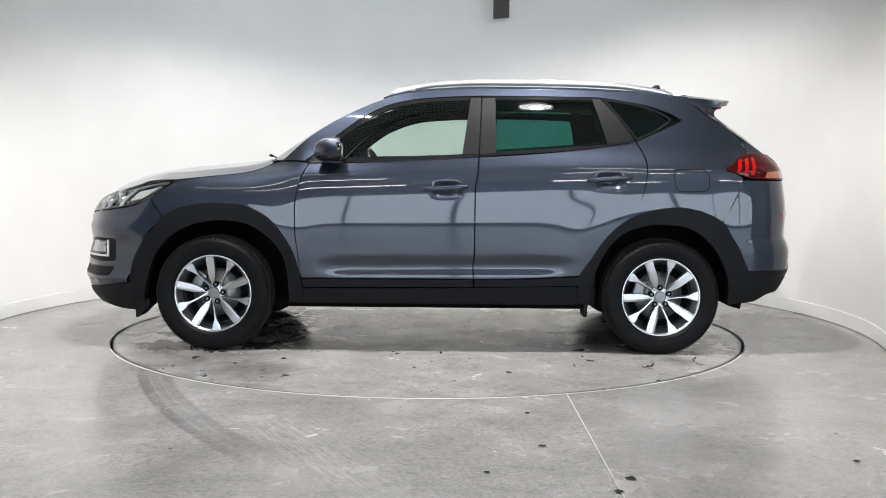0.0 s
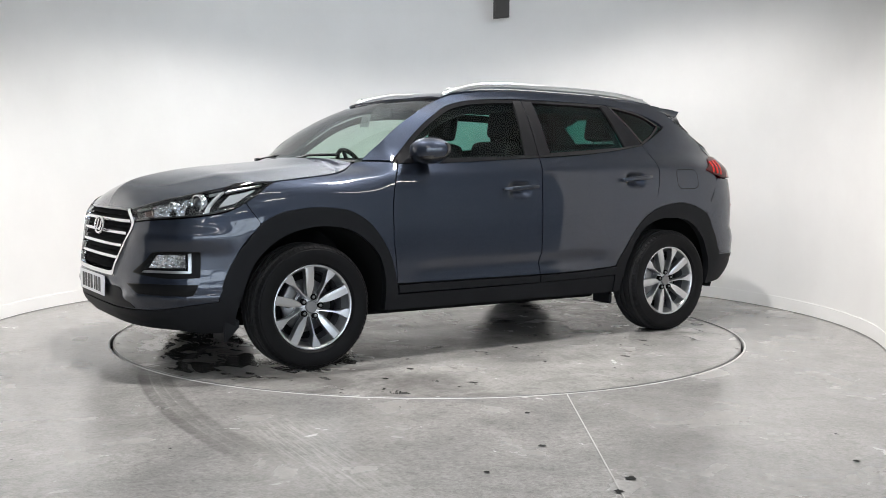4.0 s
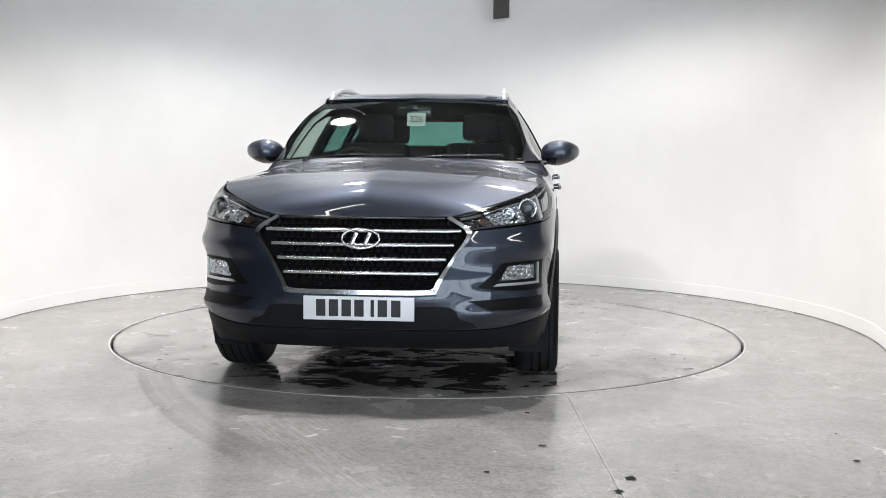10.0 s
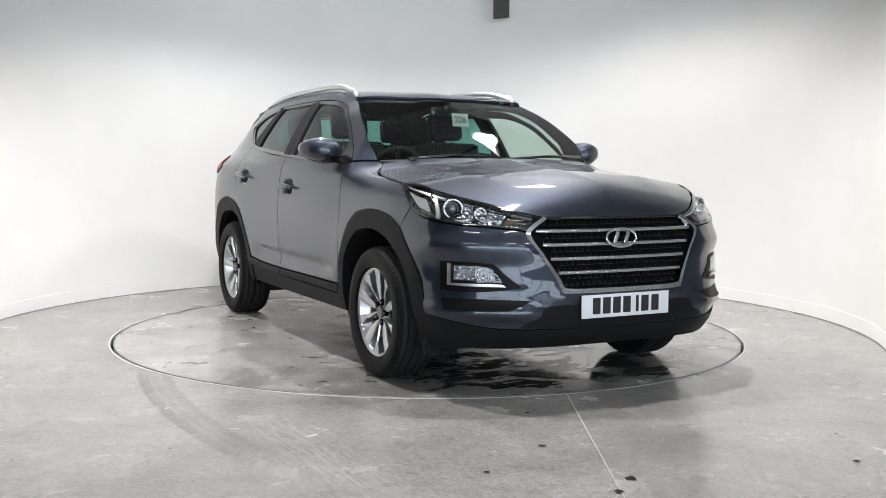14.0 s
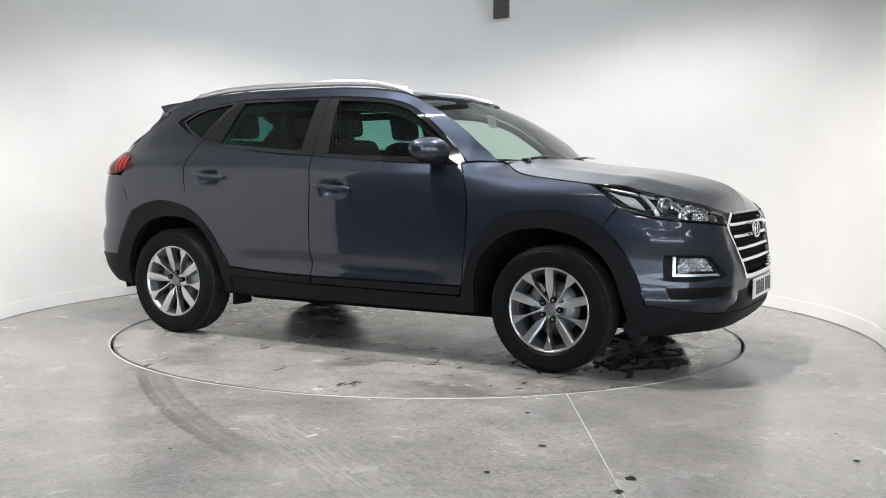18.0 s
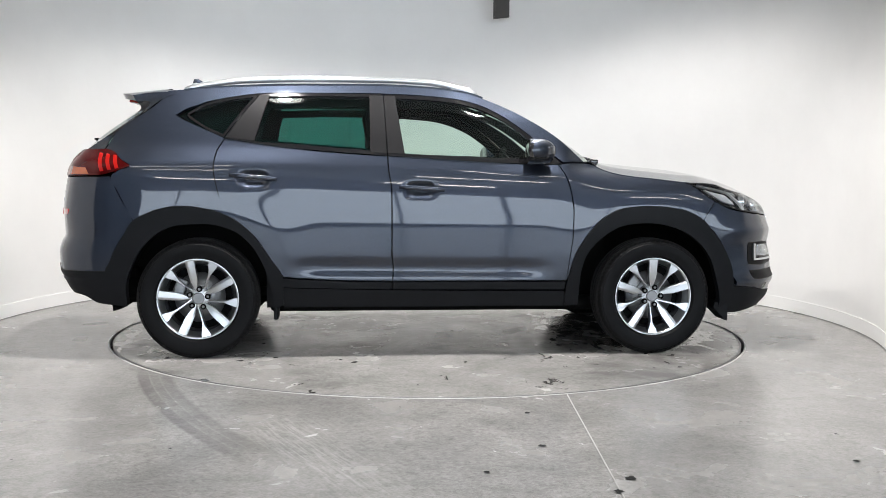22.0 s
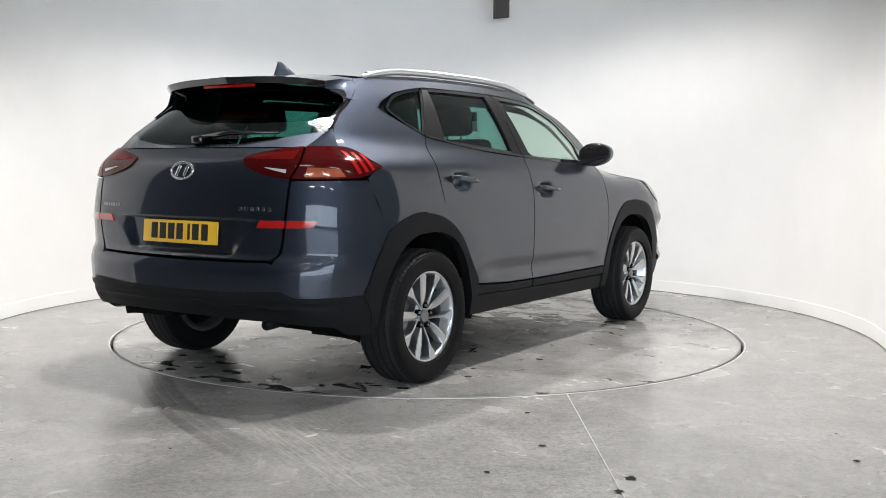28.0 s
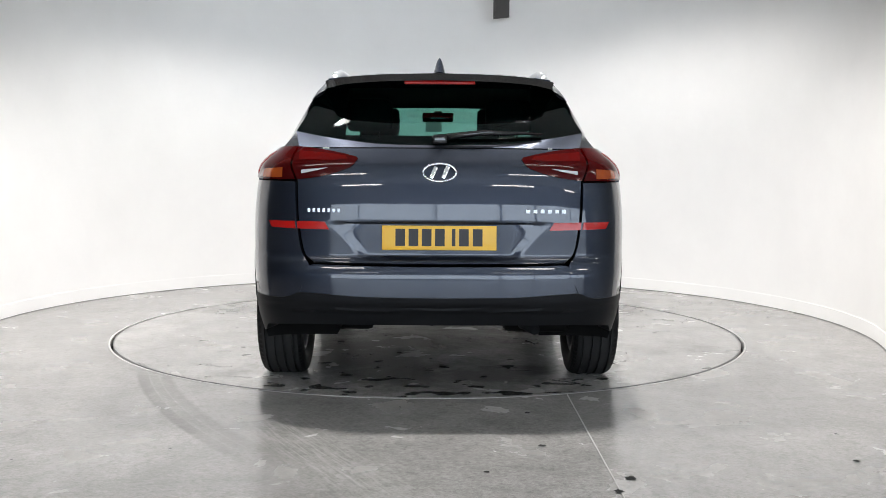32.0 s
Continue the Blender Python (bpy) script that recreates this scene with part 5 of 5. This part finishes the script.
def wheel(side, x, y, spin):
    """A wheel whose outer face looks along +y in its own space."""
    prof = [(0.226, -0.09), (0.250, -0.108), (0.30, -0.115), (0.327, -0.108), (0.340, -0.09)]
    for a, b in ((-0.075, -0.062), (-0.028, -0.016), (0.016, 0.028), (0.062, 0.075)):
        prof += [(TYRE_R, a), (TYRE_R - 0.014, a + 0.001), (TYRE_R - 0.014, b - 0.001), (TYRE_R, b)]
    prof += [(0.340, 0.09), (0.327, 0.108), (0.318, 0.110), (0.314, 0.1145), (0.295, 0.1165), (0.268, 0.1155), (0.250, 0.110), (0.245, 0.110), (0.240, 0.105), (0.234, 0.097), (0.228, 0.085)]
    bm = bmesh.new()
    lathe(bm, [(0.196, 0.020), (0.206, 0.045), (0.213, 0.070), (0.2175, 0.084), (0.223, 0.093), (0.231, 0.097), (0.234, 0.092), (0.228, 0.080)], 72)
    rim = part("wheel", bm, ALLOY, car, "ten-spoke silver alloy wheel with black tyre")
    bm = bmesh.new()
    lathe(bm, [(0.228, -0.09), (0.19, -0.085), (0.19, 0.02), (0.196, 0.036)], 72)
    part("barrel", bm, ALLOYDARK, rim)
    inner, tread, outer = prof[:5], prof[4:22], prof[21:]
    for name, pieces, material in (("tyre", (inner, outer), RUBBER), ("tread", (tread,), TREAD)):
        bm = bmesh.new()
        for piece in pieces:
            lathe(bm, piece, 144)
        for v in bm.verts:
            a, r = math.atan2(v.co.z, v.co.x), math.hypot(v.co.x, v.co.z)
            if 0.076 < abs(v.co.y) < 0.112 and r > 0.32 and int((a + math.pi) / (2 * math.pi) * 144 + 0.5) % 2:
                v.co.x, v.co.z = v.co.x * (r - 0.005) / r, v.co.z * (r - 0.005) / r
        sharp(part(name, bm, material, rim), 30)
    bm = bmesh.new()
    lathe(bm, [(0.02, -0.02), (0.145, -0.02), (0.145, 0.0), (0.02, 0.0)], 48)
    part("brake_disc", bm, STEEL, rim)
    bm = bmesh.new()
    lathe(bm, [(0.188, -0.03), (0.02, -0.03)], 48)
    part("brake_shield", bm, SHELL, rim)
    bm = bmesh.new()
    box(bm, (0.10, 0.0, 0.07), (0.07, 0.05, 0.13), 0.012, Matrix.Rotation(radians(-35), 4, "Y"))
    part("brake_caliper", bm, STEEL, rim)
    for k in range(10):
        a = radians(90 + 36 * k)
        broad = k % 2 == 0
        g = []
        for t in np.linspace(0, 1, 9):
            r = 0.034 + 0.190 * t
            if broad:        # a flat blade, one edge straight to the hub
                lo = -0.007 - 0.013 * smooth(0.0, 0.45, t) - 0.005 * t
                hi = 0.005 + 0.016 * smooth(0.05, 0.5, t) + 0.004 * t
            else:            # a thin ridge that opens to a wing at the rim
                lo = -0.004 - 0.003 * t - 0.022 * smooth(0.62, 1.0, t) + 0.014 * (1 - t) ** 2
                hi = 0.004 + 0.003 * t + 0.020 * smooth(0.55, 1.0, t) + 0.014 * (1 - t) ** 2
            top = 0.058 + 0.033 * t + 0.005 * math.sin(math.pi * t)
            lip = 0.007 if broad else 0.012 * (1 - smooth(0.4, 0.9, t))
            row = []
            for u, d in ((lo + 0.002, -0.050), (lo - 0.001, -lip - 0.006), (lo, -lip * 0.6), (lo + 0.28 * (hi - lo), 0.0), (hi - 0.001, 0.0), (hi + 0.001, -0.006), (hi - 0.002, -0.050)):
                row.append((r * math.cos(a) - u * math.sin(a), top + d, r * math.sin(a) + u * math.cos(a)))
            g.append(row)
        bm = bmesh.new()
        sheet(bm, np.array(g))
        sharp(part("spoke", bm, ALLOY, rim), 12)
    bm = bmesh.new()
    lathe(bm, [(0.066, 0.0), (0.066, 0.044), (0.058, 0.054), (0.034, 0.060), (0.033, 0.056)], 48)
    sharp(part("hub", bm, ALLOY, rim), 20)
    bm = bmesh.new()
    lathe(bm, [(0.034, 0.058), (0.033, 0.071), (0.029, 0.074), (0.0005, 0.0745)], 36)
    sharp(part("centre_cap", bm, STEEL, rim, "plain grey centre cap"), 20)
    for k in range(5):
        a = radians(108 + 72 * k)
        bm = bmesh.new()
        lathe(bm, [(0.0165, 0.050), (0.0165, 0.0715), (0.0140, 0.0715), (0.0130, 0.069), (0.0005, 0.069)], 18)
        bmesh.ops.translate(bm, verts=bm.verts, vec=(0.054 * math.cos(a), 0, 0.054 * math.sin(a)))
        sharp(part("nut_well", bm, SHELL, rim), 20)
        bm = bmesh.new()
        lathe(bm, [(0.0088, 0.06), (0.0088, 0.0735), (0.006, 0.0755), (0.0005, 0.0755)], 6)
        bmesh.ops.translate(bm, verts=bm.verts, vec=(0.054 * math.cos(a), 0, 0.054 * math.sin(a)))
        part("wheel_nut", bm, STEEL, rim, smooth=False)
    rim.matrix_basis = pose(x, y, HUB_Z, 0, 0, 0 if side > 0 else 180) @ pose(0, 0, 0, 0, spin, 0)
    for o in [rim, *rim.children]:
        bm = bmesh.new()
        bm.from_mesh(o.data)
        bmesh.ops.recalc_face_normals(bm, faces=bm.faces)
        bm.to_mesh(o.data)
        bm.free()
    return rim


for side, x, spin in ((1, 1.335, 5), (1, -1.335, 20), (-1, 1.335, 0), (-1, -1.335, 12)):
    wheel(side, x, side * 0.806, spin)

# ---------------------------------------------------------------- car: underside, liners, cabin
for side in LR:
    for hx in (1.335, -1.335):
        bm = bmesh.new()
        arc = [(hx + 0.45 * math.cos(a), 0.34 + 0.45 * math.sin(a)) for a in np.linspace(-0.15, math.pi + 0.15, 27)]
        edge = P(np.array([Q(arc)]))[0][:, 1] - 0.012
        sheet(bm, np.array([[(hx + (x - hx) * k, side * y, 0.34 + (z - 0.34) * k) for y, k in ((0.50, 1.0), (0.70, 1.0), (e - 0.04, 1.04), (e, 1.09))] for (x, z), e in zip(arc, edge)]))
        bm.faces.new([bm.verts.new((x, side * 0.50, z)) for x, z in arc])
        part("wheel_arch_liner", bm, SHELL, car)
    # inner side walls under the belt line
    bm = bmesh.new()
    s = np.linspace(0.86, -0.95, 20)
    g = np.array([[(x, side * (min(float(side_y(x, z)), 0.90) - 0.05), z) for z in np.linspace(0.28, 1.14, 10)] for x in s])
    sheet(bm, g)
    part("inner_door_card", bm, CABIN, car)
    bm = bmesh.new()
    g = np.array([[(x, side * (float(side_y(x, z)) - 0.07), z) for z in np.linspace(0.80, 1.22, 8)] for x in np.linspace(-0.9, -1.75, 12)])
    sheet(bm, g)
    part("inner_side_trim", bm, CABIN, car)
    bm = bmesh.new()
    g = np.array([[(x, side * (float(side_y(x, z)) - 0.06), z) for z in np.linspace(0.80, 0.99, 6)] for x in np.linspace(1.72, 0.8, 14)])
    sheet(bm, g)
    part("inner_wing", bm, SHELL, car)
for name, at0, size in (("underbody_tray", (0.40, 0, 0.265), (2.7, 1.16, 0.09)), ("rear_floor", (-1.25, 0, 0.335), (0.6, 1.16, 0.07)), ("floor_pan", (0.0, 0, 0.335), (1.7, 1.66, 0.05)), ("front_tray", (1.95, 0, 0.36), (0.28, 1.2, 0.10)), ("rear_tray", (-1.90, 0, 0.45), (0.35, 1.2, 0.10)),
                        ("rear_arm", (-1.42, 0.52, 0.29), (0.10, 0.36, 0.09)), ("rear_arm", (-1.42, -0.52, 0.29), (0.10, 0.36, 0.09)), ("silencer", (-1.72, -0.48, 0.37), (0.30, 0.32, 0.14))):
    bm = bmesh.new()
    box(bm, at0, size, 0.03)
    part(name, bm, SHELL, car, "dark underbody tray" if name == "underbody_tray" else "")
bm = bmesh.new()
box(bm, (1.55, 0, 0.62), (0.9, 1.0, 0.5), 0.03)
part("engine_block", bm, SHELL, car)
bm = bmesh.new()
tube(bm, [(-1.6, -0.35, 0.32), (-1.9, -0.42, 0.345), (-2.05, -0.45, 0.345)], 0.026, 14)
part("exhaust_pipe", bm, BLACK, car)
for side in LR:
    for x, y, z in ((1.79, 0.76, 0.235), (-0.90, 0.72, 0.245)):
        bm = bmesh.new()
        if x > 0:      # a wedge-shaped flap that hangs down to a point
            flap = [[bm.verts.new((x + dx, side * (y + dy), z + dz)) for dx, dz in ((0.028, 0.06), (0.030, -0.052), (0.018, -0.050), (-0.055, 0.022), (-0.055, 0.06))] for dy in (-0.085, 0.085)]
            bm.faces.new(flap[0])
            bm.faces.new(flap[1][::-1])
            for i in range(5):
                bm.faces.new((flap[0][i], flap[1][i], flap[1][(i + 1) % 5], flap[0][(i + 1) % 5]))
            bmesh.ops.recalc_face_normals(bm, faces=bm.faces)
            bmesh.ops.bevel(bm, geom=bm.edges[:], offset=0.004, segments=2, affect="EDGES")
        else:
            box(bm, (x, side * y, z), (0.028, 0.17, 0.085), 0.013, None, 3)
        part("air_deflector", bm, BLACK, car, smooth=False)

# roof lining and dash
skin("roof_lining", [(0.40, 0, 1.519), (0.25, 0, 1.56), (-0.4, 0, 1.575), (-1.2, 0, 1.54), (-1.710, 0, 1.519)], [RE[5] - (-0.01, 0.006, 0.008), RE[8] - (0, 0.01, 0.014), RE[-1] - (0, 0.01, 0.012), np.array(GS[3]) - (-0.01, 0.005, 0)], [(0.40, 0, 1.519), RE[5] - (-0.01, 0.006, 0.008)], [(-1.710, 0, 1.519), (-1.69, 0.3, 1.516), np.array(GS[3]) - (-0.01, 0.005, 0)], 20, 12, CABIN, car, both=True)
dash = skin("dashboard", [(1.08, 0, 1.13), (1.05, 0.4, 1.125), (0.98, 0.72, 1.11)], [(0.62, 0, 1.10), (0.60, 0.4, 1.10), (0.62, 0.74, 1.09)], [(1.08, 0, 1.13), (0.62, 0, 1.10)], [(0.98, 0.72, 1.11), (0.62, 0.74, 1.09)], 20, 10, CABIN, car, both=True)
bm = bmesh.new()
box(bm, (0.68, 0, 0.88), (0.26, 1.46, 0.42), 0.06)
part("dash_face", bm, CABIN, dash)
bm = bmesh.new()
box(bm, (0.58, 0, 1.10), (0.03, 0.22, 0.11), 0.008)
part("display_screen", bm, GLOSSBLACK, dash)
m = pose(0.42, -0.37, 1.06, 0, -62, 0)
bm = bmesh.new()
tube(bm, [(0.18 * math.cos(a), 0.18 * math.sin(a), 0) for a in np.linspace(0, 2 * math.pi, 41)], 0.015, 8, False)
for a in (0, math.pi, -math.pi / 2):
    tube(bm, [(0.04 * math.cos(a), 0.04 * math.sin(a), -0.01), (0.175 * math.cos(a), 0.175 * math.sin(a), 0)], 0.014, 8)
box(bm, (0, 0, -0.015), (0.11, 0.10, 0.04), 0.015)
part("steering_wheel", bm, CABIN, car, "black steering wheel").matrix_basis = m
bm = bmesh.new()
box(bm, (0.40, 0, 1.455), (0.03, 0.22, 0.065), 0.012)
box(bm, (0.425, 0, 1.478), (0.04, 0.06, 0.04), 0.01)
part("rear_view_mirror", bm, GLOSSBLACK, car)


def seat(x, y, wide, name, rests):
    bm = bmesh.new()
    box(bm, (x + 0.14, y, 0.66), (0.52, wide, 0.18), 0.06, Matrix.Rotation(radians(-6), 4, "Y"), 3)
    st = part(name, bm, CABIN, car, "dark cloth seat")
    bm = bmesh.new()
    box(bm, (x - 0.20, y, 0.97), (0.15, wide * 0.96, 0.62), 0.06, Matrix.Rotation(radians(-16), 4, "Y"), 3)
    part("backrest", bm, CABIN, st)
    for dy in rests:
        bm = bmesh.new()
        box(bm, (x - 0.31, y + dy, 1.385), (0.11, 0.25, 0.18), 0.045, Matrix.Rotation(radians(-10), 4, "Y"), 3)
        for e in (-0.05, 0.05):
            tube(bm, [(x - 0.27, y + dy + e, 1.22), (x - 0.30, y + dy + e, 1.33)], 0.006, 6)
        part("headrest", bm, CABIN, st)


seat(0.0, 0.37, 0.50, "front_seat", [0.0])
seat(0.0, -0.37, 0.50, "front_seat", [0.0])
seat(-0.85, 0.0, 1.26, "rear_seat", [-0.38, 0.38])
bm = bmesh.new()
box(bm, (-1.55, 0, 0.98), (0.75, 1.2, 0.03), 0.01)
part("parcel_shelf", bm, CABIN, car)

for side in LR:
    skin("pillar_lining", GS, [(-1.50, 0.49, 1.19), (-1.46, 0.478, 1.36), (-1.42, 0.47, 1.53)], [GS[0], (-1.50, 0.49, 1.19)], [GS[3], (-1.42, 0.47, 1.53)], 10, 6, CABIN, car, side)

# wipers
for y0, y1, x0 in ((-0.55, 0.02, 1.04), (0.05, 0.60, 1.07)):
    bm = bmesh.new()
    tube(bm, [(x0, y0, 1.150), (x0 + 0.01, (y0 + y1) / 2, 1.172), (x0 - 0.03, y1, 1.170)], 0.008, 8)
    box(bm, (x0 + 0.005, y0, 1.145), (0.05, 0.04, 0.025), 0.008)
    part("wiper", bm, GLOSSBLACK, car, "black windscreen wiper")
panel_cowl = skin("cowl", [(1.13, 0, 1.145), (1.11, 0.25, 1.143), (1.06, 0.5, 1.138), (1.0, 0.72, 1.13)], [(1.07, 0, 1.153), (1.05, 0.25, 1.151), (1.01, 0.5, 1.146), (0.98, 0.72, 1.14)], [(1.13, 0, 1.145), (1.07, 0, 1.153)], [(1.0, 0.72, 1.13), (0.98, 0.72, 1.14)], 20, 4, BLACK, car, both=True)
bm = bmesh.new()
tube(bm, [(-2.04, 0.01, 1.235), (-2.03, -0.20, 1.262), (-1.985, -0.48, 1.258)], [0.016, 0.012, 0.006], 8)
box(bm, (-2.04, 0.0, 1.228), (0.05, 0.07, 0.045), 0.014)
part("rear_wiper", bm, GLOSSBLACK, tailgate, "black rear wiper")

# hanging tag behind the windscreen
bm = bmesh.new()
box(bm, (0, 0, 0), (0.003, 0.115, 0.085), 0.0)
tag = part("lot_tag", bm, TAGWHITE, car, "white numbered tag hung behind the windscreen", smooth=False)
tag.matrix_basis = pose(0.545, 0.03, 1.40, 0, -15, 0)
txt = bpy.data.curves.new("tag_number", "FONT")
txt.body, txt.size, txt.align_x, txt.align_y, txt.extrude = "226", 0.058, "CENTER", "CENTER", 0.0005
txt.materials.append(INK)
o = new("tag_number", txt)
o.parent = tag
o.matrix_basis = Matrix(((0, 0, 1, 0.003), (1, 0, 0, 0), (0, 1, 0, 0), (0, 0, 0, 1)))


# ---------------------------------------------------------------- what turns
def motions():
    turn = [(0.5 * k, 178.16 + 8.4872 * 0.5 * k) for k in range(65)]
    walk(turntable, [(t, pose(0, 0, 0, 0, 0, a)) for t, a in turn])
    walk(car, [(t, pose(0, 0, 0, 0, 0, a) @ pose(-0.0705, -0.0561, 0)) for t, a in turn])


motions()
